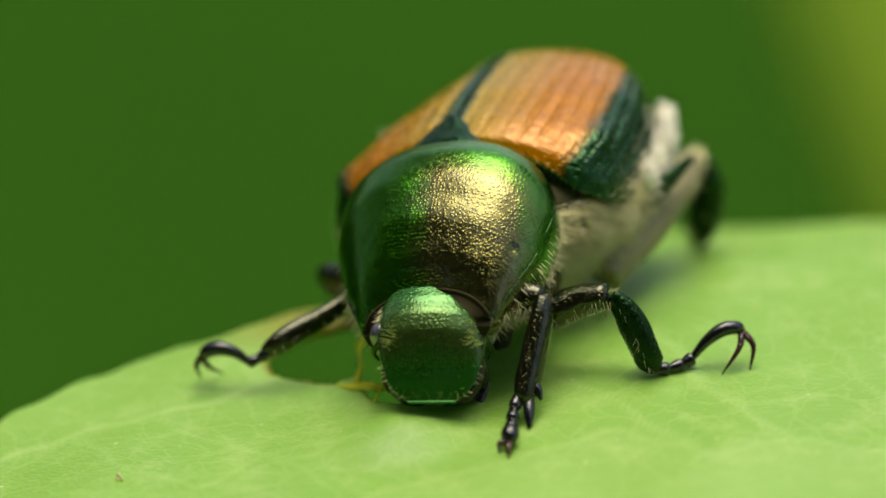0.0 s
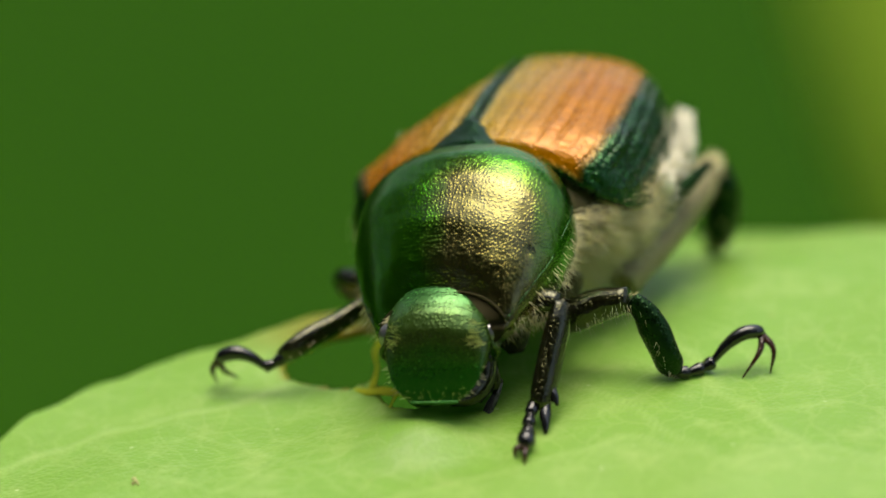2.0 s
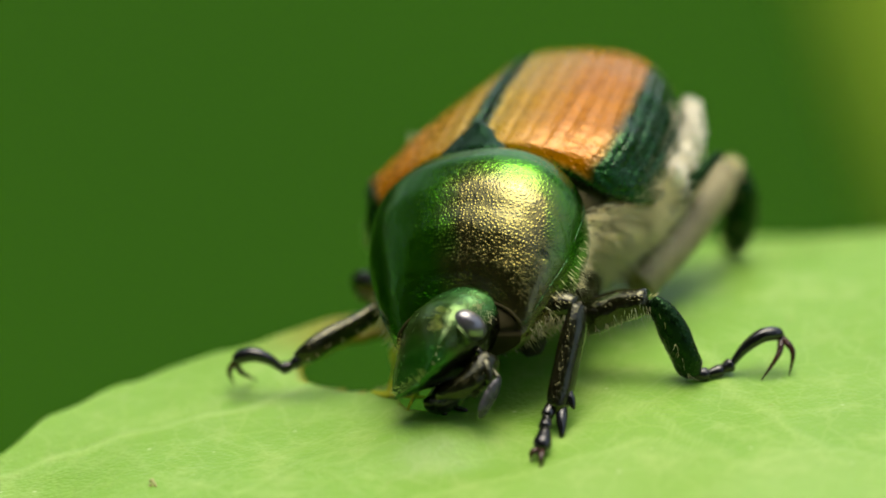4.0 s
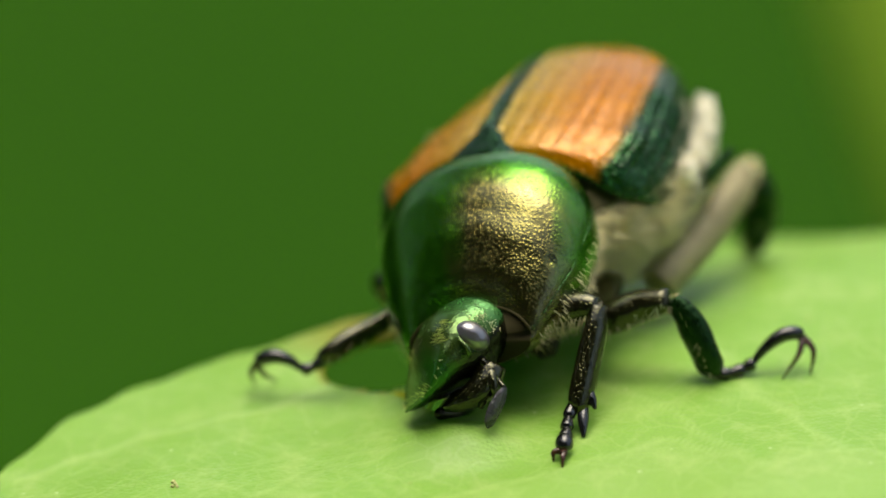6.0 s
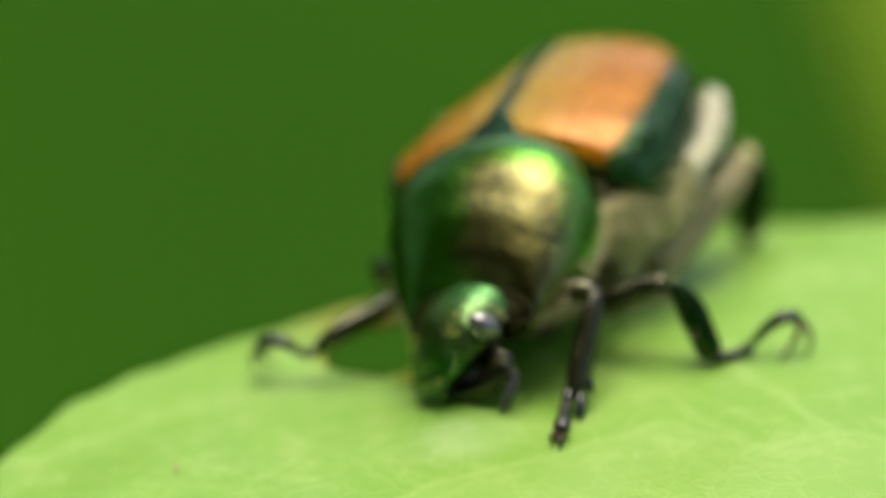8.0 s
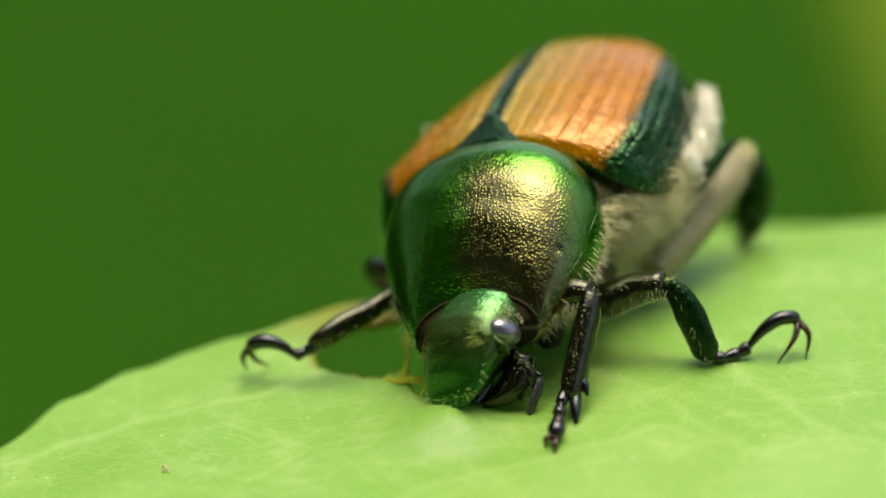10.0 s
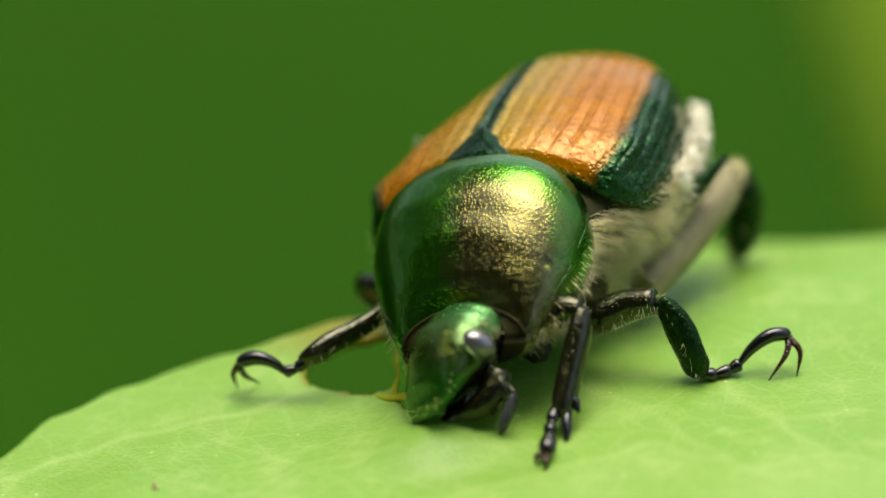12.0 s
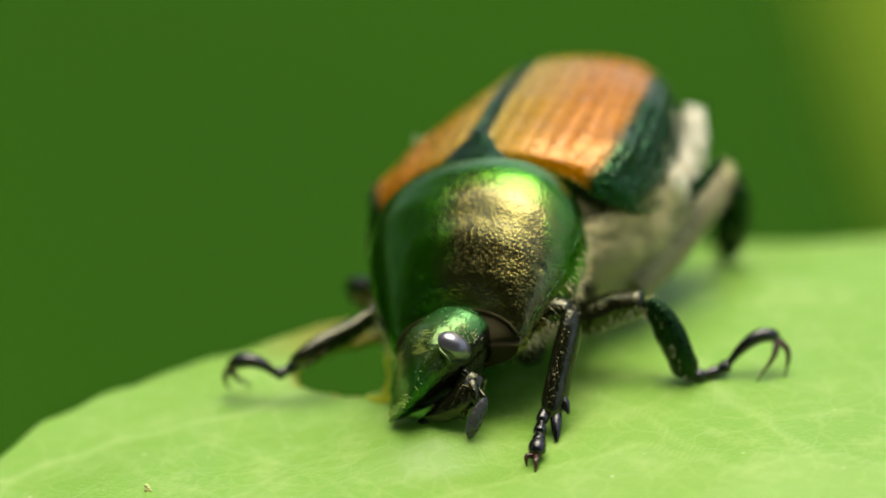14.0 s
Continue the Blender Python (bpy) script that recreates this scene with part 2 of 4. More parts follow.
M_UNDER = dark_green_material("hairy underside cuticle", (0.055, 0.048, 0.022), (0.12, 0.105, 0.05), 0.6, 0.1, 10.0)
M_UNDER.node_tree.nodes["Principled BSDF"].inputs["Specular IOR Level"].default_value = 0.08
M_HAIR = hair_material("cream hair", (0.97, 0.92, 0.64), (0.88, 0.81, 0.50))
M_WHITE = hair_material("white hair", (0.98, 0.95, 0.82), (0.92, 0.87, 0.70), 0.0)
M_GOLD = hair_material("golden bristles", (0.94, 0.89, 0.66), (0.74, 0.66, 0.40))
M_EYE = material("dark compound eye", (0.06, 0.056, 0.07), 0.28, 0.0, 1.0, 0.9)
M_EYE.node_tree.nodes["Principled BSDF"].inputs["Coat Roughness"].default_value = 0.10
M_EYE.node_tree.nodes["Principled BSDF"].inputs["Coat IOR"].default_value = 1.9
M_THIGH = dark_green_material("pale thigh", (0.15, 0.13, 0.06), (0.34, 0.30, 0.16), 0.5, 0.1, 10.0)
M_CRUMB = dark_green_material("brown crumb", (0.30, 0.30, 0.08), (0.66, 0.66, 0.32), 0.6, 0.0, 6.0)
M_SHRED = foliage_material("torn yellow leaf", (0.52, 0.56, 0.025), (0.64, 0.68, 0.09), 900.0, 0.5)
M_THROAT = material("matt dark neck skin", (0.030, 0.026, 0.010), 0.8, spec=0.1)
M_BROW = hair_material("golden green brow hair", (0.70, 0.74, 0.22), (0.36, 0.50, 0.12))
M_CLUB = dark_green_material("slate antenna club", (0.03, 0.03, 0.035), (0.09, 0.09, 0.10), 0.25, 0.2, 9.0)
M_NAPE = dark_green_material("dark brown nape", (0.008, 0.007, 0.003), (0.022, 0.018, 0.007), 0.6, 0.2, 9.0)
for m in (M_LEG, M_BLACK):
    m.node_tree.nodes["Principled BSDF"].inputs["Coat Weight"].default_value = 0.6
    m.node_tree.nodes["Principled BSDF"].inputs["Coat Roughness"].default_value = 0.04
M_LEAF = leaf_material()
M_BARK = foliage_material("bark", (0.10, 0.07, 0.05), (0.16, 0.12, 0.08), 30.0)
M_GRASS = foliage_material("lawn", (0.0066, 0.0350, 0.0011), (0.0370, 0.135, 0.0032), 12.0)
M_SHRUB = foliage_material("shrub leaves", (0.015, 0.062, 0.002), (0.024, 0.10, 0.003), 14.0)
M_YOUNG = foliage_material("young leaf", (0.36, 0.57, 0.045), (0.45, 0.66, 0.09), 60.0, 0.5)
M_STEM = foliage_material("green stem", (0.12, 0.24, 0.04), (0.20, 0.30, 0.06), 200.0)


# ---- mesh helpers, in millimetres ----
def mesh_object(name, verts, faces, mat, parent=None, label="", smooth=True, uvs=None):
    me = bpy.data.meshes.new(name)
    me.from_pydata([(x * MM, y * MM, z * MM) for x, y, z in verts], [], faces)
    me.materials.append(mat)
    if smooth:
        me.polygons.foreach_set("use_smooth", [True] * len(me.polygons))
    if uvs is not None:
        layer = me.uv_layers.new(name="UVMap")
        for loop in me.loops:
            layer.data[loop.index].uv = uvs[loop.vertex_index]
    me.update()
    ob = new(name, me)
    ob.parent = parent
    if label:
        tagged(ob, label)
    return ob


def loft(rings, cap=True):
    """Closed rings of equal length joined to a skin."""
    n = len(rings[0])
    verts = [tuple(p) for r in rings for p in r]
    faces = []
    for i in range(len(rings) - 1):
        for j in range(n):
            k = (j + 1) % n
            faces.append((i * n + j, i * n + k, (i + 1) * n + k, (i + 1) * n + j))
    if cap:
        for base, ring, flip in ((0, rings[0], True), ((len(rings) - 1) * n, rings[-1], False)):
            c = len(verts)
            verts.append(tuple(sum(q[a] for q in ring) / n for a in range(3)))
            for j in range(n):
                k = (j + 1) % n
                faces.append((base + k, base + j, c) if flip else (base + j, base + k, c))
    return verts, faces


def smooth_path(points, steps=5):
    """A Catmull-Rom line through points of any dimension."""
    pts = [np.array(p, float) for p in points]
    pts = [2 * pts[0] - pts[1], *pts, 2 * pts[-1] - pts[-2]]
    out = []
    for i in range(1, len(pts) - 2):
        a, b, c, d = pts[i - 1:i + 3]
        for s in range(steps):
            t = s / steps
            out.append(0.5 * (2 * b + (c - a) * t + (2 * a - 5 * b + 4 * c - d) * t * t + (3 * b - a - 3 * c + d) * t ** 3))
    out.append(pts[-2])
    return out


def tube(points, sides=12, steps=5, flat=1.0, wide=(0, 0, 1)):
    """A rounded limb along points (x, y, z, radius); flat squeezes it across the direction wide."""
    path = smooth_path(points, steps)
    rings = []
    up = Vector(wide)
    for i, p in enumerate(path):
        a, b = path[max(i - 1, 0)], path[min(i + 1, len(path) - 1)]
        d = Vector(b[:3] - a[:3]).normalized()
        s = d.cross(up)
        s = s.normalized() if s.length > 1e-6 else d.orthogonal().normalized()
        w = s.cross(d)
        r = max(p[3], 0.004)
        c = Vector(p[:3])
        rings.append([c + (w * math.cos(f) + s * math.sin(f) * flat) * r for f in (2 * math.pi * j / sides for j in range(sides))])
    return loft(rings)


def join(*pieces):
    verts, faces = [], []
    for v, f in pieces:
        o = len(verts)
        verts += [tuple(p) for p in v]
        faces += [tuple(i + o for i in q) for q in f]
    return verts, faces


def ball(center, radii, rows=12, sides=16, turn=None):
    rings = []
    for i in range(rows + 1):
        a = math.pi * (0.02 + 0.96 * i / rows)
        rings.append([Vector((radii[0] * math.sin(a) * math.cos(f), radii[1] * math.sin(a) * math.sin(f), radii[2] * math.cos(a)))
                      for f in (2 * math.pi * j / sides for j in range(sides))])
    m = turn or Matrix.Identity(3)
    return loft([[Vector(center) + m @ p for p in r] for r in reversed(rings)])


def hairs(spots, length, radius, seed, bend=0.35):
    """Tapered three-sided bristles on spots (place, direction)."""
    rng = random.Random(seed)
    verts, faces = [], []
    for place, way in spots:
        d = Vector(way).normalized()
        d = (d + Vector((rng.uniform(-1, 1), rng.uniform(-1, 1), rng.uniform(-1, 1))) * 0.28).normalized()
        s = d.orthogonal().normalized()
        w = d.cross(s)
        curl = (s * rng.uniform(-1, 1) + w * rng.uniform(-1, 1)) * bend
        ln = length * rng.uniform(0.6, 1.25)
        o = len(verts)
        for k, r in ((0.0, 1.0), (0.5, 0.8), (1.0, 0.12)):
            c = Vector(place) + d * (ln * k) + curl * (ln * k * k)
            for f in (0, 2.094, 4.189):
                verts.append(tuple(c + (s * math.cos(f) + w * math.sin(f)) * radius * r))
        for k in (0, 3):
            for j in range(3):
                q = (j + 1) % 3
                faces.append((o + k + j, o + k + q, o + k + 3 + q, o + k + 3 + j))
        faces.append((o + 6, o + 7, o + 8))
    return verts, faces


def lerp_table(table, x):
    """A smooth value from rows (x, value)."""
    table = sorted(table)
    if x <= table[0][0]:
        return table[0][1]
    for (a, va), (b, vb) in zip(table, table[1:]):
        if x <= b:
            t = (x - a) / (b - a)
            t = t * t * (3 - 2 * t) * 0.5 + t * 0.5
            return va + (vb - va) * t
    return table[-1][1]


# ---- the leaf under the beetle ----
def leaf_height(x, y):
    z = 0.085 * (x - 2.3) - 0.0045 * (x - 2) ** 2
    z += 0.08 * math.sin(0.55 * x + 0.35 * y) + 0.05 * math.sin(1.3 * x - 0.8 * y + 1)
    near = max(0, -y - 1.5)
    z += 0.035 * near * max(0, 3 - x) / 3
    z += 0.52 * math.exp(-((x - 0.05) / 1.35) ** 2 - ((y + 2.95) / 1.0) ** 2)      # arched up to the mouth
    z -= 0.040 * max(0, y - 2.0) ** 2      # the far half curls down
    return z


EDGE = [(-13.0, -8.5), (-11.5, -4.2), (-10.4, -2.1), (-9.4, -0.65), (-8.2, 0.8), (-6.6, 2.1), (-4.65, 3.02), (-2.2, 3.72), (1.0, 5.0), (4.0, 8.0), (6.9, 11.0), (10.5, 11.6), (15.0, 9.5), (20.0, -4.0)]


def leaf_edge(x):
    """How far back the blade reaches at x."""
    return lerp_table(EDGE, x) + 0.05 * math.sin(2.1 * x) + 0.03 * math.sin(5.3 * x + 1)


def bite(x, y):
    """Below zero inside the hole that the beetle has eaten."""
    best = 0.0
    for cx, cy, rx, ry in ((-1.3, 1.32, 1.50, 1.20), (0.02, -0.12, 0.80, 1.22)):
        ax, ay = (x - cx) / rx, (y - cy) / ry
        best += math.exp(-9 * math.hypot(ax, ay))
    a = math.atan2(y - 0.5, x + 1.0)
    best = -math.log(best + 1e-9) / 9
    return best - 1 - 0.05 * math.sin(5 * a + 0.5) - 0.035 * math.sin(13 * a) - 0.025 * math.sin(29 * a + 2)


VEINS = [
    ((-9.6, -2.2), (-8.5, -1.5), (-5.4, -0.95), (-2.9, 0.5)),
    ((-5.0, -0.85), (-3.9, -2.0), (-2.6, -3.1), (-1.6, -5.2)),
    ((-6.8, -1.2), (-6.2, -3.2), (-4.6, -4.6), (-4.2, -6.5)),
    ((-4.6, -4.6), (-2.6, -3.1), (-0.6, -3.4)),
    ((5.2, 1.0), (6.5, -1.2), (8.3, -4.5)),
    ((2.9, -0.6), (4.7, -2.5), (5.9, -4.3)),
    ((8.3, 1.5), (9.6, -1.5), (11.5, -4.8)),
]
FOLD = [(-2.0, -6.6), (0.4, -4.97), (3.2, -4.2), (4.6, -3.6), (6.5, -4.85), (7.9, -4.46), (9.3, -4.5), (13.0, -4.9)]


def to_line(x, y, line):
    """Distance from a place to a bent line."""
    best = 99.0
    for (ax, ay), (bx, by) in zip(line, line[1:]):
        dx, dy = bx - ax, by - ay
        t = max(0.0, min(1.0, ((x - ax) * dx + (y - ay) * dy) / (dx * dx + dy * dy)))
        best = min(best, math.hypot(x - ax - t * dx, y - ay - t * dy))
    return best


def vein_at(x, y):
    """1 on a vein, 0 off it; the blade is paler beyond the fold in front."""
    x += 0.22 * math.sin(1.1 * y + 0.6 * x) + 0.08 * math.sin(3.3 * y)
    y += 0.16 * math.sin(1.3 * x) + 0.06 * math.sin(4.1 * x)
    best = 0.0
    for k, line in enumerate(VEINS):
        d = to_line(x, y, line) / (0.12 if k in (0, 4, 5) else 0.08)
        if d < 3:
            best = max(best, (0.55 if k in (0, 4, 5) else 0.38) * math.exp(-d * d))
    d = to_line(x, y, FOLD) / 0.12
    if d < 3:
        best = max(best, 0.55 * math.exp(-d * d))
    ahead = lerp_table(FOLD, x) - y
    best = max(best, 0.24 * max(0.0, min(1.0, ahead / 0.25)))
    for y0 in (-6.5, -4.2, -2.4, -0.6, 1.4, 3.4):
        d = abs(y - y0 - 0.5 * math.sin(0.9 * x + y0) - 0.12 * x) / 0.06
        best = max(best, 0.16 * math.exp(-d * d))
    return best


def build_leaf():
    nx, ny = 300, 190
    x0, x1 = -13.0, 20.0
    verts, uvs, index = [], [], {}
    top = {}
    for i in range(nx + 1):
        x = x0 + (x1 - x0) * i / nx
        ye = leaf_edge(x)
        y0 = -9.5 - 9.0 * math.sqrt(max(0, 1 - ((x - 3.5) / 16.7) ** 2))
        for j in range(ny + 1):
            t = j / ny
            y = y0 + (ye - y0) * (1 - (1 - t) ** 1.25)
            vein = vein_at(x, y)
            z = leaf_height(x, y) + 0.05 * vein - 0.35 * max(0, 1 - (ye - y) / 0.7) ** 2
            b = bite(x, y)
            rim = math.exp(-(b / 0.09) ** 2) if b > 0 else 1.0
            top[i, j] = len(verts)
            verts.append((x, y, z - 0.10 * rim))
            strip = 0.75 * max(0.0, min(1.0, (y - 1.6) / 0.8)) * math.exp(-((x + 1.9) / 1.6) ** 2)
            uvs.append((vein, min(1.0, max(rim, strip))))
    cell = []
    for i in range(nx):
        for j in range(ny):
            q = [top[i, j], top[i + 1, j], top[i + 1, j + 1], top[i, j + 1]]
            cx = sum(verts[k][0] for k in q) / 4
            cy = sum(verts[k][1] for k in q) / 4
            if bite(cx, cy) > 0:
                cell.append(tuple(q))
    # draw the torn rim on to its true line
    used = {}
    for q in cell:
        for a, b in zip(q, q[1:] + q[:1]):
            used[a, b] = 1
    for a, b in list(used):
        if (b, a) not in used:
            for k in (a, b):
                x, y, z = verts[k]
                if bite(x, y) < 0.3:
                    for step in range(4):
                        f, h = bite(x, y), 0.01
                        gx, gy = (bite(x + h, y) - f) / h, (bite(x, y + h) - f) / h
                        g = max(gx * gx + gy * gy, 0.05)
                        x, y = x - 0.8 * f * gx / g, y - 0.8 * f * gy / g
                    verts[k] = (x, y, z)
    n = len(verts)
    verts += [(x, y, z - 0.16) for x, y, z in verts]
    uvs += uvs[:n]
    faces = list(cell) + [tuple(k + n for k in reversed(q)) for q in cell]
    count = {}
    for q in cell:
        for a, b in zip(q, q[1:] + q[:1]):
            count[a, b] = 1
    for a, b in list(count):
        if (b, a) not in count:
            faces.append((b, a, a + n, b + n))
    leaf = mesh_object("leaf", verts, faces, M_LEAF, uvs=uvs)
    tagged(leaf, "broad light green leaf with pale veins and a chewed hole", "leaf")
    return leaf


leaf = build_leaf()


def build_leaf_shreds():
    """Torn yellow threads at the rim of the hole."""
    for pts, radii, flat in (
            ([(-1.34, -0.12, 0.00), (-1.00, -0.44, 0.03), (-0.67, -0.57, 0.06), (-0.33, -0.81, 0.04)], (0.03, 0.13, 0.15, 0.05), 0.3),
            ([(-1.09, -0.34, 0.02), (-0.75, -0.66, 0.05), (-0.42, -0.79, 0.03), (-0.08, -1.03, 0.08)], (0.02, 0.06, 0.07, 0.03), 0.35),
            ([(-0.70, 2.00, -0.02), (-0.88, 1.30, 0.02), (-0.84, 0.50, 0.05), (-0.95, -0.30, 0.02)], (0.10, 0.06, 0.045, 0.08), 0.3),
            ([(-0.29, -0.53, 0.15), (-0.41, -0.89, 0.12), (-0.57, -1.39, 0.03)], (0.05, 0.045, 0.02), 0.6)):
        line = [(x, y, leaf_height(x, y) + dz, r) for (x, y, dz), r in zip(pts, radii)]
        mesh_object("shred", *tube(line, 8, 6, flat, (0, 1, 0) if abs(pts[0][0] - pts[-1][0]) > 0.5 else (1, 0, 0)), M_SHRED, leaf, "torn yellow shred at the rim of the hole")


def build_crumb(x, y, size, seed):
    rng = random.Random(seed)
    bits = []
    for k in range(5):
        c = (x + rng.uniform(-1, 1) * size, y + rng.uniform(-1, 1) * size * 1.6, leaf_height(x, y) + size * 0.45)
        bits.append(ball(c, (size * rng.uniform(0.3, 0.7), size * rng.uniform(0.4, 0.8), size * 0.5), 5, 7))
    ob = mesh_object("crumb", *join(*bits), M_CRUMB)
    tagged(ob, "small brown crumb of leaf lying on the leaf", "crumb")


build_leaf_shreds()
build_crumb(-5.92, -3.82, 0.075, 1)

# ---- the beetle ----
def body_turn(yaw, pitch, roll):
    return (Matrix.Rotation(radians(yaw), 4, "Z") @ Matrix.Rotation(math.pi, 4, "Z")
            @ Matrix.Rotation(radians(pitch), 4, "X") @ Matrix.Rotation(radians(roll), 4, "Y"))


def body_pose(x, y, z, yaw, pitch, roll):
    return Matrix.Translation((x * MM, y * MM, z * MM)) @ body_turn(yaw, pitch, roll)


REST = (1.24, 1.678, 2.469, -17.4, 0.8, 18.7)     # where the body stands, millimetres and degrees
SIZE = 1.033                                    # a large beetle
REST_MM = Matrix.Translation(REST[:3]) @ body_turn(*REST[3:]) @ Matrix.Scale(SIZE, 4)
TO_BODY = REST_MM.inverted()


def to_body(points):
    """Places in the world to places on the body; a fourth number is a radius."""
    return [(*(TO_BODY @ Vector(p[:3])), *p[3:]) for p in points]


beetle = new("beetle")
beetle.matrix_world = body_pose(*REST)
beetle.scale = (SIZE,) * 3
beetle.empty_display_size = 0.002
tagged(beetle, "metallic green beetle with copper-brown wing cases feeding on a leaf", "beetle")


def power(c, e):
    return math.copysign(abs(c) ** e, c)


# thorax shield
PRO_W = [(-0.05, 1.9), (0.15, 2.22), (0.7, 2.36), (1.5, 2.28), (2.3, 1.95), (2.9, 1.60), (3.25, 1.38)]
PRO_E = [(0.0, 0.2), (1.0, -0.1), (2.2, -0.6), (3.25, -1.1)]
PRO_T = [(-0.05, 1.5), (0.12, 1.74), (0.6, 1.78), (1.2, 1.58), (1.9, 1.08), (2.6, 0.38), (3.25, -0.40)]


PRO_B = [(0.0, 1.5), (1.2, 1.6), (2.2, 1.3), (2.9, 0.8), (3.25, 0.5)]


def pro_point(y, f, grow=0.0):
    w, e, t = lerp_table(PRO_W, y) + grow, lerp_table(PRO_E, y), lerp_table(PRO_T, y) + grow
    c, s = math.cos(f), math.sin(f)
    x = w * power(c, 0.86)
    if s >= 0:
        z = e + (t - e) * power(s, 0.9)
    else:
        z = e + lerp_table(PRO_B, y) * power(s, 0.8)
    # the hind edge bows back in the middle, the front edge is hollow
    lean = 0.16 * (1 - (x / 2.4) ** 2) * max(0, 1 - y / 0.9) if s > 0 else 0
    hollow = 0.42 * (1 - min(1, abs(x) / 1.6) ** 2) * max(0, (y - 2.2) / 1.05) ** 2 if s > 0 else 0
    return Vector((x, y - lean - hollow, z))


def build_pronotum():
    ys = [-0.05, 0.02, 0.1, 0.2, 0.32, 0.45, 0.6, 0.8, 1.0, 1.2, 1.4, 1.6, 1.8, 2.0, 2.2, 2.4, 2.6, 2.75, 2.9, 3.0, 3.1, 3.18, 3.25]
    rings = [[pro_point(y, 2 * math.pi * j / 72) for j in range(72)] for y in ys]
    inner = [[Vector((p.x * 0.86, 3.1 - 0.42 * (1 - min(1, abs(p.x) / 1.6) ** 2) * 0.8 * (p.z > -1.05), -1.1 + (p.z + 1.1) * 0.84)) for p in rings[-1]]]
    inner.append([Vector((p.x * 0.8, p.y - 0.7, p.z)) for p in inner[0]])
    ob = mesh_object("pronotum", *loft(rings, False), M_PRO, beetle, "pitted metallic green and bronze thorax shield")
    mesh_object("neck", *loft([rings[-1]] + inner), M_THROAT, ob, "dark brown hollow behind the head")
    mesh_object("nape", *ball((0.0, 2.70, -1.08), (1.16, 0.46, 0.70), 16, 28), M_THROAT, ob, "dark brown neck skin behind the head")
    # raised bead along the side and front edge
    for side in (-1, 1):
        line = [(*pro_point(y, 0.06 if side > 0 else math.pi - 0.06, 0.0), 0.012) for y in (0.1, 0.6, 1.2, 1.8, 2.4, 2.9, 3.2)]
        mesh_object("side_bead", *tube(line, 8, 3), M_DARK, ob)
    front = [(*pro_point(3.25, math.pi * (0.04 + 0.92 * k / 14), 0.0), 0.035) for k in range(15)]
    mesh_object("front_bead", *tube(front, 8, 2), M_THROAT, ob)
    return ob


# wing cases
ELY_W = [(-0.1, 2.74), (-0.6, 3.02), (-1.2, 3.14), (-2.0, 3.18), (-3.0, 3.10), (-4.1, 2.85), (-5.0, 2.5), (-5.6, 1.95), (-5.95, 1.2)]
ELY_T = [(-0.1, 1.72), (-1.1, 1.90), (-2.2, 2.02), (-3.3, 2.03), (-4.2, 1.94), (-5.0, 1.68), (-5.5, 1.25), (-5.95, 0.55)]
ELY_H = [(-0.1, 1.9), (-3.0, 1.96), (-4.5, 1.8), (-5.95, 1.3)]


def ely_point(u, v, side, sink=0.0):
    start = -0.12 - 0.10 * u - 4.5 * max(0, u - 0.55) ** 1.8
    y = start + (-5.95 - start - 0.25 * math.sin(u * 2.6)) * v
    y -= 0.55 * max(0, (u - 0.86) / 0.14) ** 2 * max(0, 1 - v / 0.35)
    f = radians(104) * u
    c, s = math.cos(f), math.sin(f)
    w, t, h = lerp_table(ELY_W, y), lerp_table(ELY_T, y), lerp_table(ELY_H, y)
    furrow = -(0.038 + 0.016 * math.sin(23 * u)) * max(0, math.cos(u * 2 * math.pi * 13 + 0.5 * math.sin(3 * v + 9 * u))) ** 2 * min(1, v * 6) * min(1, (1 - v) * 8) if u > 0.06 else 0
    callus = 0.20 * math.exp(-((u - 0.60) / 0.09) ** 2 - ((v - 0.16) / 0.09) ** 2)
    apical = 0.08 * math.exp(-((u - 0.45) / 0.12) ** 2 - ((v - 0.88) / 0.06) ** 2)
    off = furrow + callus + apical - sink
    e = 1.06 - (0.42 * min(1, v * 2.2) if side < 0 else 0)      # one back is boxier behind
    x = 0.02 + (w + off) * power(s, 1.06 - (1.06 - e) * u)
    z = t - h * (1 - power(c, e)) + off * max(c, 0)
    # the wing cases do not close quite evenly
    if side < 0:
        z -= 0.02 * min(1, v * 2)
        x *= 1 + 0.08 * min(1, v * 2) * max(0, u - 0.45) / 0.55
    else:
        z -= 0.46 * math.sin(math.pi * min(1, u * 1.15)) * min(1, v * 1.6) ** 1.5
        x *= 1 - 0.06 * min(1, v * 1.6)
    z -= 0.30 * max(0, 1 - v / 0.035) ** 2 + 0.06 * max(0, 1 - u / 0.03)
    x += 0.06 * max(0, u - 0.93) / 0.07
    return (side * x, y, z)


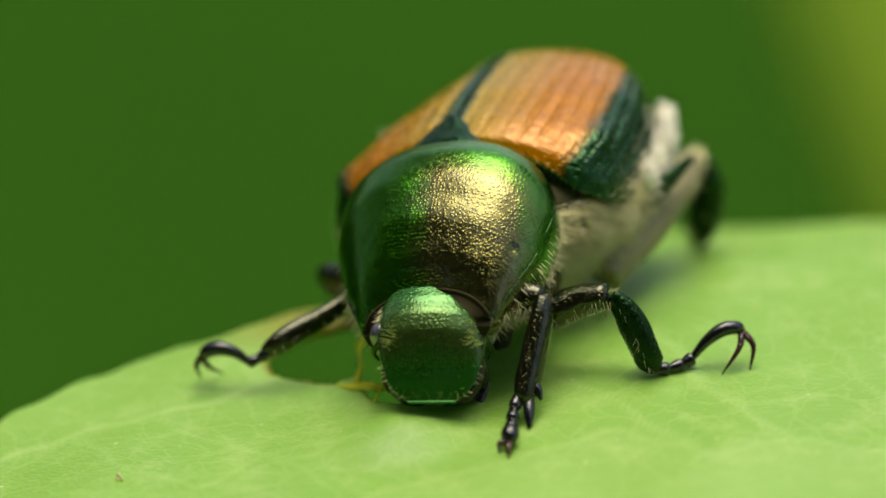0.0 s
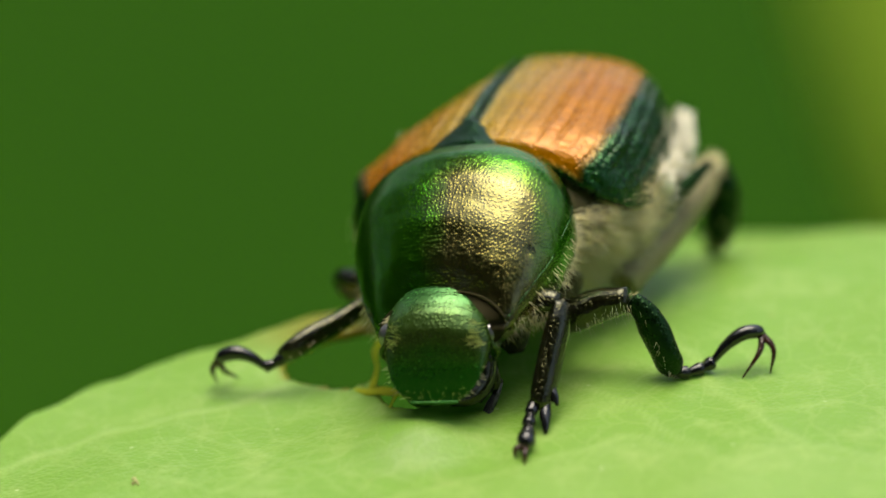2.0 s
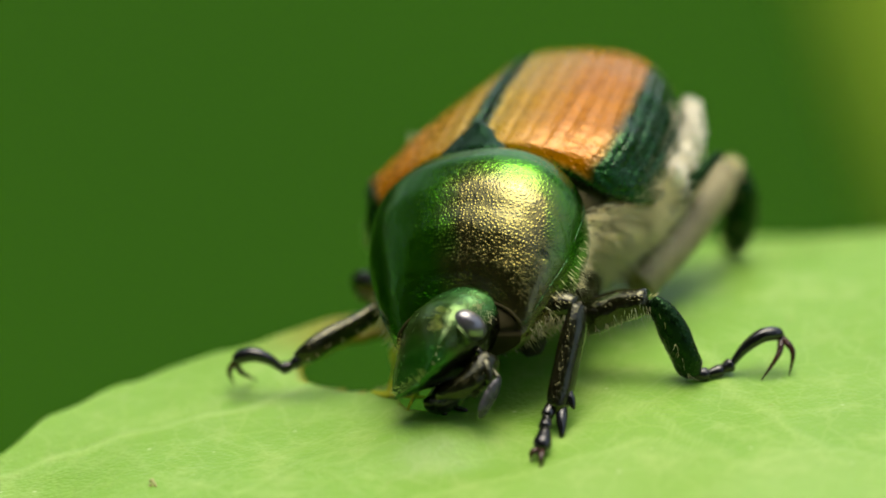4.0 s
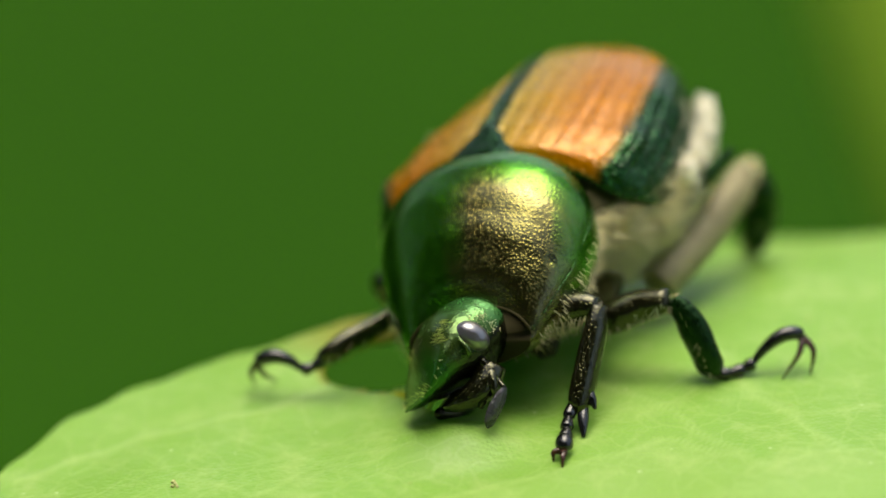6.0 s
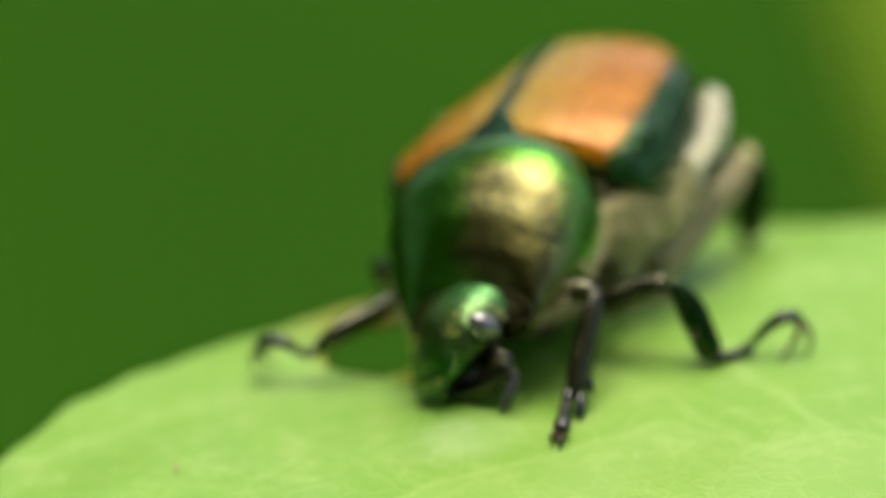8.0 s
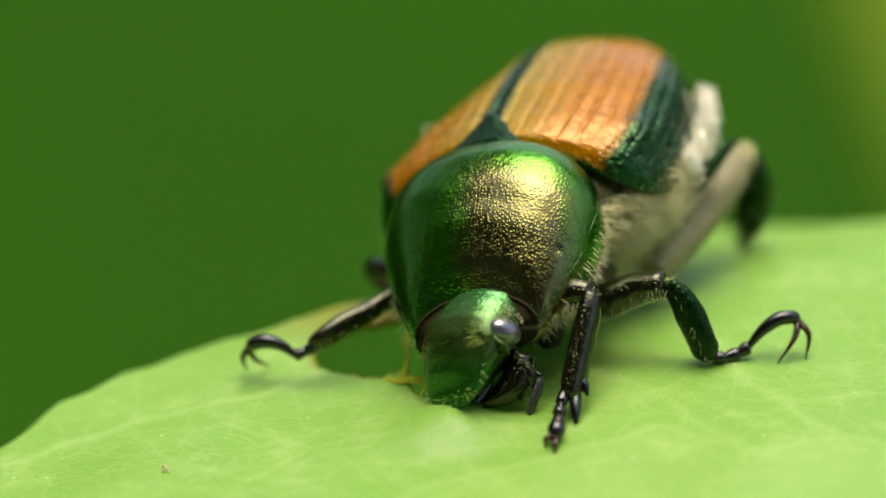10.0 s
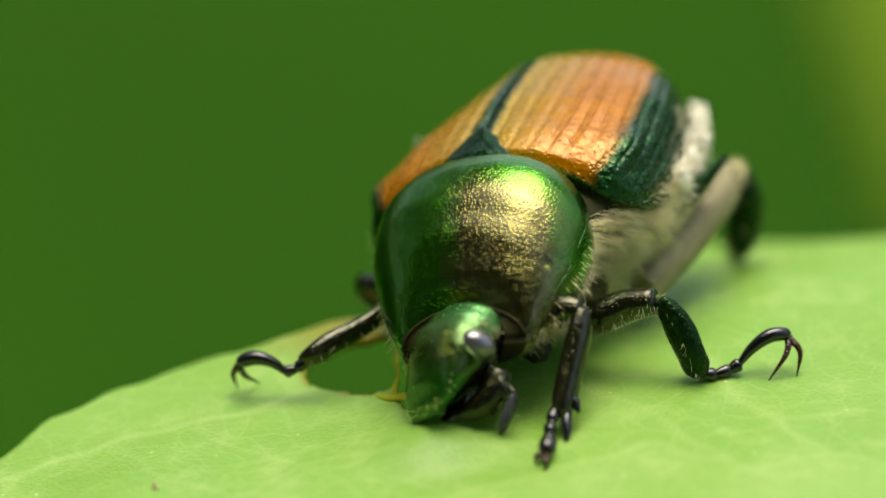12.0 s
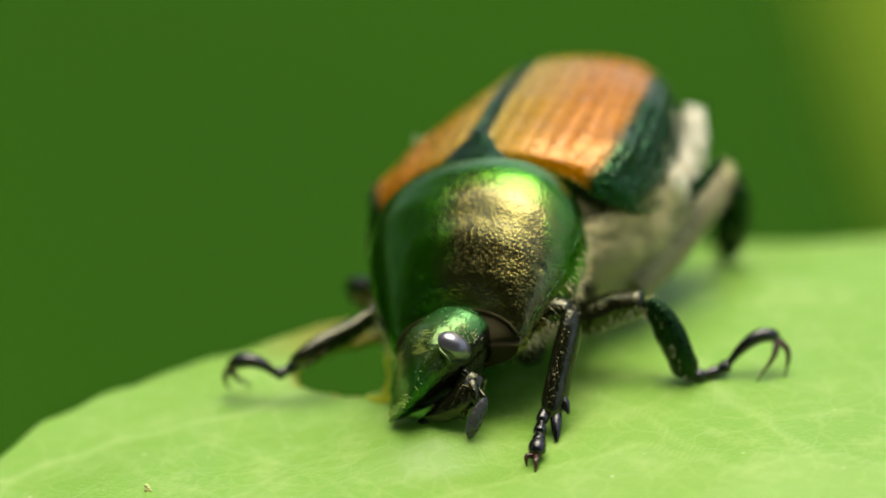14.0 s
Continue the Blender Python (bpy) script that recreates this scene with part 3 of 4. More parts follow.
def build_elytron(side):
    nu, nv = 176, 90
    verts, uvs, faces = [], [], []
    for sink in (0.0, 0.12):
        for i in range(nu + 1):
            for j in range(nv + 1):
                u, v = i / nu, (j / nv) ** 1.2
                verts.append(ely_point(u, v, side, sink))
                uvs.append((u, v))
    size = (nu + 1) * (nv + 1)
    at = lambda i, j, k=0: k * size + i * (nv + 1) + j
    for i in range(nu):
        for j in range(nv):
            q = (at(i, j), at(i + 1, j), at(i + 1, j + 1), at(i, j + 1))
            p = tuple(k + size for k in q)
            faces.append(q if side < 0 else q[::-1])
            faces.append(p[::-1] if side < 0 else p)
    for i in range(nu):
        faces += [(at(i, 0), at(i, 0, 1), at(i + 1, 0, 1), at(i + 1, 0)), (at(i, nv), at(i + 1, nv), at(i + 1, nv, 1), at(i, nv, 1))]
    for j in range(nv):
        faces += [(at(0, j), at(0, j + 1), at(0, j + 1, 1), at(0, j, 1)), (at(nu, j), at(nu, j, 1), at(nu, j + 1, 1), at(nu, j + 1))]
    return mesh_object("elytron", verts, faces, M_ELY, beetle, "furrowed copper-brown wing case with green edges", uvs=uvs)


def build_scutellum():
    n, rings = 18, []
    for i in range(n + 1):
        t = i / n
        y = 0.16 - 1.22 * t
        w = 0.98 * (1 - t ** 1.25) ** 0.8 + 0.02
        zt = lerp_table(ELY_T, min(y, -0.1)) + 0.02 - 0.10 * max(0, 1 - t / 0.2)
        rings.append([Vector((w * math.cos(f), y, zt - 0.16 + 0.20 * power(math.sin(f), 0.8) - 0.13 * (w * math.cos(f)) ** 2)) for f in (2 * math.pi * j / 32 for j in range(32))])
    return mesh_object("scutellum", *loft(rings), M_SCUT, beetle, "polished dark green shield plate between the wing cases")


# underside, with hairs
UND_W = [(0.3, 1.9), (-0.5, 2.55), (-1.6, 2.95), (-2.6, 3.02), (-4.0, 2.98), (-5.0, 2.62), (-5.8, 1.9), (-6.3, 1.1), (-6.6, 0.5)]
TUFT_Z = [(-2.6, -0.45), (-3.4, -0.35), (-4.2, -0.2), (-5.0, -0.05), (-5.7, 0.05)]
UND_B = [(0.3, -1.4), (-0.8, -1.9), (-2.6, -2.15), (-4.2, -1.8), (-5.4, -1.2), (-6.4, -0.6), (-6.9, -0.3)]
UND_T = [(0.3, 0.9), (-2.0, 0.7), (-4.0, 0.4), (-5.2, 0.0), (-6.4, -0.3), (-6.9, -0.4)]


def under_point(y, f):
    w, b, t = lerp_table(UND_W, y), lerp_table(UND_B, y), lerp_table(UND_T, y)
    z0 = -0.2
    s = math.sin(f)
    return Vector((w * power(math.cos(f), 0.85), y, z0 + ((t - z0) if s > 0 else (z0 - b)) * power(s, 0.85)))


def build_underside():
    ys = [0.3 - 6.9 * i / 26 for i in range(27)]
    ob = mesh_object("underside", *loft([[under_point(y, 2 * math.pi * j / 48) for j in range(48)] for y in reversed(ys)]), M_UNDER, beetle,
                     "dull olive body underside with pale hair")
    rng = random.Random(4)
    for side, seed in ((-1, 11), (1, 12)):
        spots = []
        for k in range(760):
            y, a = rng.uniform(-3.3, 0.25), rng.uniform(-1.35, 0.05)
            f = math.pi - a if side < 0 else a
            out = Vector((side * math.cos(a), 0.15, math.sin(a)))
            lean = out * 0.7 + Vector((side * 0.1 + rng.uniform(-0.25, 0.25), -0.55 + rng.uniform(-0.3, 0.3), -0.45 + rng.uniform(-0.3, 0.3)))
            for q in range(6):
                dy, da = rng.gauss(0, 0.12), rng.gauss(0, 0.06)
                p = under_point(y + dy, f + da)
                spots.append((p, lean - Vector((0, dy, 0)) * 1.6))
        tagged(mesh_object("flank_hair", *hairs(spots, 0.55, 0.012, seed), M_HAIR, ob, "long cream hair on the flank"), kind="stuff")
    # white tufts along the abdomen
    for side in (-1, 1):
        for k in range(4):
            y = -2.35 - 0.72 * k
            w = lerp_table(UND_W, y)
            c = Vector((side * (w + 0.26), y, lerp_table(TUFT_Z, y)))
            spots = []
            for q in range(330):
                d = Vector((rng.gauss(0, 0.07), rng.gauss(0, 0.12), rng.gauss(0, 0.15)))
                spots.append((c + d, Vector((side, 0.1, 0.15)) + d * 4.0))
            mesh_object("hair_tuft", *join(ball(c, (0.20, 0.27, 0.30)), hairs(spots, 0.15, 0.030, 40 + k)), M_WHITE, ob, "white hair tuft")
    # pale hair below the tufts
    for side in (-1, 1):
        spots = []
        for k in range(1800):
            y, a = rng.uniform(-5.0, -2.2), rng.uniform(-1.3, -0.25)
            p = under_point(y, math.pi - a if side < 0 else a)
            spots.append((p, Vector((side * 0.6, -0.9, -0.5))))
        tagged(mesh_object("belly_hair", *hairs(spots, 0.30, 0.009, 60 + side), M_HAIR, ob, "short cream hair on the belly"), kind="stuff")
    return ob


def build_collar_hair():
    """Fringe of pale hair under the side edge of the thorax shield."""
    rng = random.Random(8)
    for side in (-1, 1):
        spots = []
        for k in range(230):
            y, a = rng.uniform(0.0, 2.6), rng.uniform(-1.0, -0.02)
            f = math.pi - a if side < 0 else a
            p = pro_point(y, f)
            spots.append((p, Vector((side * 0.7, 0.2, -0.75))))
        ob = mesh_object("fringe", *hairs(spots, 0.24, 0.007, 90 + side), M_HAIR, beetle, "pale fringe below the thorax edge")
        tagged(ob, kind="stuff")


def build_throat_hair():
    """Sparse golden hair on the dark underside between head and front legs."""
    rng = random.Random(18)
    for side in (-1, 1):
        spots = []
        for k in range(120):
            y, a = rng.uniform(1.6, 3.05), rng.uniform(-1.1, -0.12)
            spots.append((pro_point(y, math.pi - a if side < 0 else a), Vector((side * 0.5, 0.75, -0.5))))
        ob = mesh_object("throat_hair", *hairs(spots, 0.16, 0.0045, 95 + side), M_GOLD, beetle, "sparse golden hair under the thorax")
        tagged(ob, kind="stuff")


# head, in its own space: y forward, neck at the origin
HEAD_W = [(-0.36, 0.45), (-0.28, 0.78), (-0.1, 1.0), (0.2, 1.10), (0.55, 1.13), (0.95, 1.13), (1.35, 1.06), (1.8, 0.93), (2.08, 0.76), (2.24, 0.55), (2.32, 0.30)]
HEAD_T = [(-0.36, 0.05), (-0.28, 0.30), (-0.1, 0.52), (0.2, 0.66), (0.55, 0.78), (0.9, 0.75), (1.2, 0.62), (1.5, 0.48), (2.0, 0.24), (2.2, 0.15), (2.32, 0.08)]
HEAD_B = [(-0.36, -0.25), (-0.28, -0.55), (-0.1, -0.8), (0.3, -1.0), (1.0, -0.85), (1.6, -0.45), (2.1, -0.12), (2.25, -0.02), (2.32, 0.05)]


def head_point(y, f):
    w, t, b = lerp_table(HEAD_W, y), lerp_table(HEAD_T, y), lerp_table(HEAD_B, y)
    s = math.sin(f)
    mid = t - (t - b) * 0.55 * (1 - max(0, y) / 2.5)
    return Vector((w * power(math.cos(f), 0.95), y, mid + ((t - mid) if s > 0 else (mid - b)) * power(s, 0.94)))


def build_head():
    ys = [-0.36 + 2.68 * (0.5 - 0.5 * math.cos(math.pi * i / 48)) for i in range(49)]
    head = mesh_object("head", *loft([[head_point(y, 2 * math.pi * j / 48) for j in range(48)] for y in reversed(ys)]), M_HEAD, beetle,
                       "pitted metallic green head")
    rim = [(*(head_point(2.26, math.pi * (0.02 + 0.96 * k / 12)) + Vector((0, 0.03, 0.0))), 0.035) for k in range(13)]
    mesh_object("clypeus_rim", *tube(rim, 8, 2), M_HEAD, head)
    rng = random.Random(3)
    spots = [(head_point(rng.uniform(2.02, 2.28), math.pi * rng.uniform(0.06, 0.94)), Vector((0, 0.35, 0.8))) for k in range(70)]
    tagged(mesh_object("clypeus_fringe", *hairs(spots, 0.09, 0.004, 61), M_BROW, head, "short pale fringe along the front of the head"), kind="stuff")
    for side in (-1, 1):
        eye = mesh_object("eye", *ball((side * 1.05, 0.74, -0.04), (0.26, 0.28, 0.39)), M_EYE, head, "glossy black compound eye")
        mesh_object("eye_ridge", *tube([(side * 1.00, 0.85, 0.30, 0.03), (side * 1.14, 1.02, 0.14, 0.05), (side * 1.22, 1.12, -0.06, 0.06), (side * 1.12, 1.22, -0.2, 0.03)], 8, 4), M_HEAD, head)
        stalk = tube([(side * 0.90, 1.0, -0.45, 0.09), (side * 0.90, 1.12, -0.74, 0.10), (side * 0.98, 1.22, -0.98, 0.055), (side * 1.08, 1.32, -1.14, 0.055)], 8, 4)
        ant = mesh_object("antenna", *stalk, M_LEG, head, "bronze antenna with a dark clubbed end")
        for k in range(3):
            o = 0.05 * (k - 1)
            far = 1.0 if side < 0 else 0.15       # one club swings forward, the other is folded back
            club = tube([(side * (1.08 + o * 0.3), 1.30, -1.15 + o * 0.3, 0.03), (side * (0.99 + o), 1.30 + 0.20 * far, -1.19 + o, 0.09), (side * (0.88 + o * 1.4), 1.30 + 0.44 * far, -1.22 + o, 0.115),
                         (side * (0.77 + o * 1.6), 1.30 + 0.68 * far, -1.26 + o, 0.09), (side * (0.72 + o * 1.6), 1.30 + 0.80 * far, -1.27 + o, 0.03)], 10, 4, 0.45, (0, 0.3, 1))
            mesh_object("club_plate", *club, M_CLUB, ant, "slate grey plate of the antenna club")
        mesh_object("jaw", *tube([(side * 0.72, 0.95, -0.75, 0.34), (side * 0.70, 1.40, -0.82, 0.33), (side * 0.52, 1.80, -0.66, 0.24), (side * 0.22, 2.06, -0.42, 0.09)], 10, 4), M_LEG, head, "dark bronze jaw")
        mesh_object("palp", *tube([(side * 0.60, 1.15, -0.70, 0.09), (side * 0.74, 1.40, -0.86, 0.10), (side * 0.74, 1.62, -0.94, 0.11), (side * 0.66, 1.82, -1.0, 0.05)], 8, 4), M_LEG, head, "short bronze palp")
        mesh_object("palp", *tube([(side * 0.78, 1.0, -0.62, 0.10), (side * 0.96, 1.18, -0.78, 0.12), (side * 1.0, 1.42, -0.96, 0.10), (side * 0.92, 1.56, -1.14, 0.04)], 8, 4), M_LEG, head, "short bronze palp")
        spots = []
        for k in range(110):
            y, a = rng.uniform(0.65, 1.20), rng.uniform(0.10, 0.26)
            p = head_point(y, math.pi * (a if side > 0 else 1 - a))
            spots.append((p, Vector((-side * 0.7, 0.35, 0.42))))
        tagged(mesh_object("brow_hair", *hairs(spots, 0.20, 0.004, 70 + side), M_BROW, head, "golden green hair by the eye"), kind="stuff")
        spots = []
        for k in range(60):
            y, a = rng.uniform(0.15, 0.5), rng.uniform(-0.12, 0.12)
            spots.append((head_point(y, math.pi * (a if side > 0 else 1 - a)), Vector((side * 0.7, 0.5, 0.1))))
        tagged(mesh_object("temple_hair", *hairs(spots, 0.16, 0.005, 80 + side), M_HAIR, head, "short pale hair behind the eye"), kind="stuff")
        spots = [(head_point(rng.uniform(1.5, 2.25), math.pi * (0.0 if side > 0 else 1.0) + rng.uniform(-0.2, 0.2)), Vector((side, 0.4, -0.1))) for k in range(10)]
        tagged(mesh_object("cheek_hair", *hairs(spots, 0.13, 0.006, 75 + side), M_GOLD, head, "pale hair on the cheek"), kind="stuff")
    head.scale = (1.0,) * 3
    return head


# legs
def claw_pair(parent, a, tips):
    for tip, bow in tips:
        mid = [(a[i] + tip[i]) / 2 + bow[i] for i in range(3)]
        mesh_object("claw", *tube(to_body([(*a, 0.085), (*mid, 0.06), (*tip, 0.012)]), 8, 6), M_CLAW, parent, "curved reddish brown claw")


def build_leg(name, label, femur, tibia, tarsus, tips, shin=M_LEG, thigh=M_LEG, hair=M_GOLD, hair_side=(0.15, -0.35, -1), tooth=(), fur=120, comb=False):
    """A leg from places in the world: thigh, shin, foot joints and claw tips."""
    leg = mesh_object(name, *tube(to_body(femur), 16, 5, 0.92), thigh, beetle, label)
    t = mesh_object("tibia", *tube(to_body(tibia), 14, 5, 0.75), shin, leg)
    for a, b, r in tooth:
        mesh_object("tooth", *tube(to_body([(*a, r), (*[(a[i] + b[i]) / 2 for i in range(3)], r * 0.95), (*b, r * 0.3)]), 8, 4), M_BLACK, t, "blunt black shin tooth")
    bits = []
    path = to_body(tarsus)
    up = np.array(TO_BODY.to_3x3() @ Vector((0, 0.1, 1)))
    for k, (p, q) in enumerate(zip(path, path[1:])):
        p, q = np.array(p), np.array(q)
        d = q - p
        if k == len(path) - 2:
            # the last joint is long, smooth and arched
            h = up * float(np.linalg.norm(d[:3])) * 0.24
            bits.append(tube([(*(p[:3] - d[:3] * 0.03), p[3] * 0.8), (*(p[:3] + d[:3] * 0.25 + h * 0.75), p[3] * 1.35), (*(p[:3] + d[:3] * 0.6 + h), p[3] * 1.8),
                              (*(p[:3] + d[:3] * 0.9 + h * 0.5), p[3] * 1.7), (*(q[:3]), p[3] * 1.0)], 12, 5))
            continue
        bits.append(tube([(*(p[:3] - d[:3] * 0.04), p[3] * 0.95), (*(p[:3] + d[:3] * 0.35), p[3] * 1.3), (*(p[:3] + d[:3] * 0.8), p[3] * 1.5), (*(p[:3] + d[:3] * 1.02), p[3] * 1.0)], 10, 4))
    foot = mesh_object("tarsus", *join(*bits), M_BLACK, leg, "shiny black jointed foot")
    claw_pair(foot, tarsus[-1][:3], tips)
    rng = random.Random(len(name) + int(100 * abs(femur[0][0])))
    if comb:
        spots = []
        line = smooth_path(to_body(femur[1:]), 14)
        ahead, down = TO_BODY.to_3x3() @ Vector((0, -0.9, 0.35)), TO_BODY.to_3x3() @ Vector((0.12, -0.25, -1))
        for k, p in enumerate(line[:-3]):
            for lift in (1.3, 0.45):
                spots.append((Vector(p[:3]) + (ahead.normalized() - down.normalized() * lift).normalized() * p[3] * 0.93, down))
        tagged(mesh_object("comb", *hairs(spots, 0.36, 0.011, 33, 0.2), M_WHITE, leg, "two rows of stiff white bristles"), kind="stuff")
        knee = TO_BODY.to_3x3() @ Vector((0.6, -0.4, 0.7))
        spots = [(Vector(line[-1 - k % 4][:3]) + knee.normalized() * line[-1][3] * 0.8, knee) for k in range(10)]
        tagged(mesh_object("knee_spines", *hairs(spots, 0.16, 0.010, 34, 0.2), M_GOLD, leg, "golden knee spines"), kind="stuff")
    for bone, count, way, ln in ((to_body(femur), fur, hair_side, 0.36 if fur < 300 else 0.22), (to_body(tibia), 16, (0.1, -0.4, -0.9), 0.15)):
        spots = []
        line = smooth_path(bone, 8)
        w = TO_BODY.to_3x3() @ Vector(way)
        front = TO_BODY.to_3x3() @ Vector((rng.uniform(-0.2, 0.2), -0.9, 0.4))
        for k in range(count):
            p = line[rng.randrange(len(line))]
            d = Vector((rng.uniform(-1, 1), rng.uniform(-1, 1), rng.uniform(-1, 1))).normalized() * 0.8 + w.normalized() * 0.7
            if count > 300:
                along = Vector(bone[-1][:3]) - Vector(bone[0][:3])
                d = d.normalized() * 0.35 + along.normalized() * 0.9
                spots.append((Vector(p[:3]) + Vector((rng.gauss(0, 1), rng.gauss(0, 1), rng.gauss(0, 1))).normalized() * p[3] * 0.82, d))
                continue
            d = d * 0.28 + w.normalized() * 0.8
            spots.append((Vector(p[:3]) + (front + d * 0.5).normalized() * p[3] * 0.8, d))
        tagged(mesh_object("bristles", *hairs(spots, ln, 0.010 if count > 300 else 0.008 if count > 100 else 0.005, 5 + count), hair, leg, "pale bristles"), kind="stuff")
    return leg


def on_leaf(x, y, lift=0.0):
    return (x, y, leaf_height(x, y) + lift)


def local_mm(x, y, z):
    return tuple(REST_MM @ Vector((x, y, z)))


def build_legs():
    legs = {}
    legs["front_left"] = build_leg(
        "front_leg", "bronze front leg with a toothed shin",
        [(*local_mm(-1.0, 1.4, -1.4), 0.45), (2.2, -0.9, 1.9, 0.42), (2.75, -1.15, 2.15, 0.34), (3.05, -1.30, 2.2, 0.24)],
        [(3.08, -1.30, 2.25, 0.20), (3.00, -1.62, 1.85, 0.30), (2.80, -2.15, 1.15, 0.31), (2.66, -2.55, 0.62, 0.30), (2.68, -2.72, 0.42, 0.16)],
        [(2.50, -2.60, 0.62, 0.09), (2.40, -2.95, 0.45, 0.095), (2.36, -3.25, 0.34, 0.10), (2.33, -3.55, 0.27, 0.105), (2.30, -3.95, 0.22, 0.12)],
        [(on_leaf(2.26, -4.45, 0.02), (0.0, -0.05, 0.1)), (on_leaf(2.08, -4.15, 0.02), (-0.1, 0, 0.1))],
        tooth=[((2.72, -2.6, 0.55), (2.72, -3.25, 0.16), 0.13), ((2.86, -2.45, 0.8), (2.98, -2.75, 0.55), 0.10)])
    legs["front_right"] = build_leg(
        "front_leg", "bronze front leg stretched to the leaf edge",
        [(*local_mm(1.0, 1.4, -1.4), 0.42), (-0.3, 0.9, 1.1, 0.36), (-1.0, 1.25, 0.95, 0.28)],
        [(-0.95, 1.25, 0.95, 0.17), (-1.65, 0.78, 0.68, 0.22), (-2.25, 0.38, 0.55, 0.24), (-2.66, 0.14, 0.36, 0.22), (-2.9, 0.2, 0.2, 0.12)],
        [(-2.75, 0.12, 0.26, 0.09), (-3.0, 0.12, 0.06, 0.09), (-3.25, 0.14, -0.04, 0.085), (-4.22, 0.32, 0.04, 0.09)],
        [(on_leaf(-4.25, 0.70, 0.02), (-0.12, -0.02, 0.05)), (on_leaf(-3.78, 0.80, 0.02), (-0.10, -0.05, 0.0))])
    legs["mid_left"] = build_leg(
        "middle_leg", "dark green middle leg with a bristly thigh",
        [(*local_mm(-1.4, -1.2, -1.5), 0.42), (3.2, -0.05, 1.42, 0.38), (4.0, -0.3, 1.78, 0.36), (4.62, -0.50, 2.02, 0.27)],
        [(4.66, -0.52, 2.02, 0.20), (4.96, -0.62, 1.75, 0.28), (5.22, -0.72, 1.25, 0.36), (5.46, -0.84, 0.70, 0.33), (5.60, -0.88, 0.42, 0.16)],
        [(5.55, -0.84, 0.42, 0.10), (5.9, -0.72, 0.36, 0.095), (6.2, -0.58, 0.40, 0.10), (6.42, -0.46, 0.48, 0.085), (7.45, -0.10, 0.92, 0.085)],
        [(on_leaf(7.02, -0.75, 0.02), (0.16, 0, 0.12)), (on_leaf(7.62, -0.55, 0.02), (0.16, 0, 0.12))],
        shin=M_LEGG, fur=60, comb=True)
    legs["mid_right"] = build_leg(
        "middle_leg", "dark middle leg behind the thorax",
        [(*local_mm(1.4, -1.2, -1.5), 0.4), (-0.9, 2.9, 0.50, 0.28), (-1.6, 3.4, 0.38, 0.20)],
        [(-1.62, 3.4, 0.38, 0.16), (-1.62, 3.5, 0.22, 0.20), (-1.5, 3.6, 0.0, 0.20), (-1.3, 3.65, -0.25, 0.14)],
        [(*on_leaf(-1.3, 3.66, 0.12), 0.08), (*on_leaf(-1.15, 3.72, 0.1), 0.08), (*on_leaf(-1.0, 3.78, 0.1), 0.08), (*on_leaf(-0.8, 3.9, 0.1), 0.08)],
        [(on_leaf(-0.7, 4.0, 0.02), (0.0, 0, 0.04)), (on_leaf(-0.6, 3.85, 0.02), (0.0, 0, 0.04))], shin=M_LEGG)
    legs["hind_left"] = build_leg(
        "hind_leg", "hind leg with a pale hairy thigh and dark shin",
        [(4.35, 2.05, 0.95, 0.46), (4.75, 2.5, 1.21, 0.46), (5.35, 3.4, 1.44, 0.44), (5.93, 4.3, 1.83, 0.42), (6.25, 5.1, 1.96, 0.34), (6.36, 5.4, 2.02, 0.2)],
        [(6.42, 5.5, 1.95, 0.2), (6.65, 5.6, 1.5, 0.34), (6.65, 5.7, 0.8, 0.40), (6.55, 5.75, 0.15, 0.34), (6.5, 5.8, -0.2, 0.2)],
        [(*on_leaf(6.5, 5.95, 0.16), 0.1), (*on_leaf(6.45, 6.3, 0.12), 0.1), (*on_leaf(6.4, 6.65, 0.11), 0.1), (*on_leaf(6.4, 7.0, 0.11), 0.1), (*on_leaf(6.35, 7.5, 0.13), 0.11)],
        [(on_leaf(6.4, 7.85, 0.02), (0.05, 0, 0.1)), (on_leaf(6.2, 7.8, 0.02), (0.05, 0, 0.1))], shin=M_LEGG, thigh=M_THIGH, fur=1100, hair_side=(0.3, -1, 0.3), hair=M_HAIR)
    mesh_object("hip_plate", *tube(to_body([(4.4, 2.3, 1.61, 0.12), (4.94, 2.8, 2.18, 0.19), (5.6, 3.4, 2.72, 0.19), (6.15, 4.0, 3.08, 0.09)]), 10, 5, 0.6), M_LEGG, beetle, "dark green rim of the hind hip")
    mesh_object("hip", *tube(to_body([(1.6, 0.6, 1.7, 0.55), (1.95, 0.1, 1.0, 0.48), (2.12, -0.2, 0.66, 0.36), (2.2, -0.35, 0.42, 0.16)]), 14, 5), M_NAPE, beetle, "dark brown front hip")
    legs["hind_right"] = build_leg(
        "hind_leg", "hind leg behind the body",
        [(*local_mm(1.5, -2.7, -1.4), 0.55), (-0.6, 3.6, 1.5, 0.5), (-1.0, 4.2, 1.1, 0.3)],
        [(-1.0, 4.2, 1.1, 0.22), (-1.0, 4.3, 0.8, 0.3), (-0.9, 4.2, 0.4, 0.28), (-0.85, 4.1, 0.2, 0.15)],
        [(-0.85, 4.1, 0.2, 0.1), (-0.9, 3.9, 0.0, 0.1), (-0.95, 3.6, -0.05, 0.1), (-1.0, 3.2, -0.05, 0.1)],
        [(on_leaf(-1.1, 2.95, 0.02), (0, 0, 0.05)), (on_leaf(-0.9, 2.95, 0.02), (0, 0, 0.05))], shin=M_LEGG, thigh=M_UNDER)
    return legs


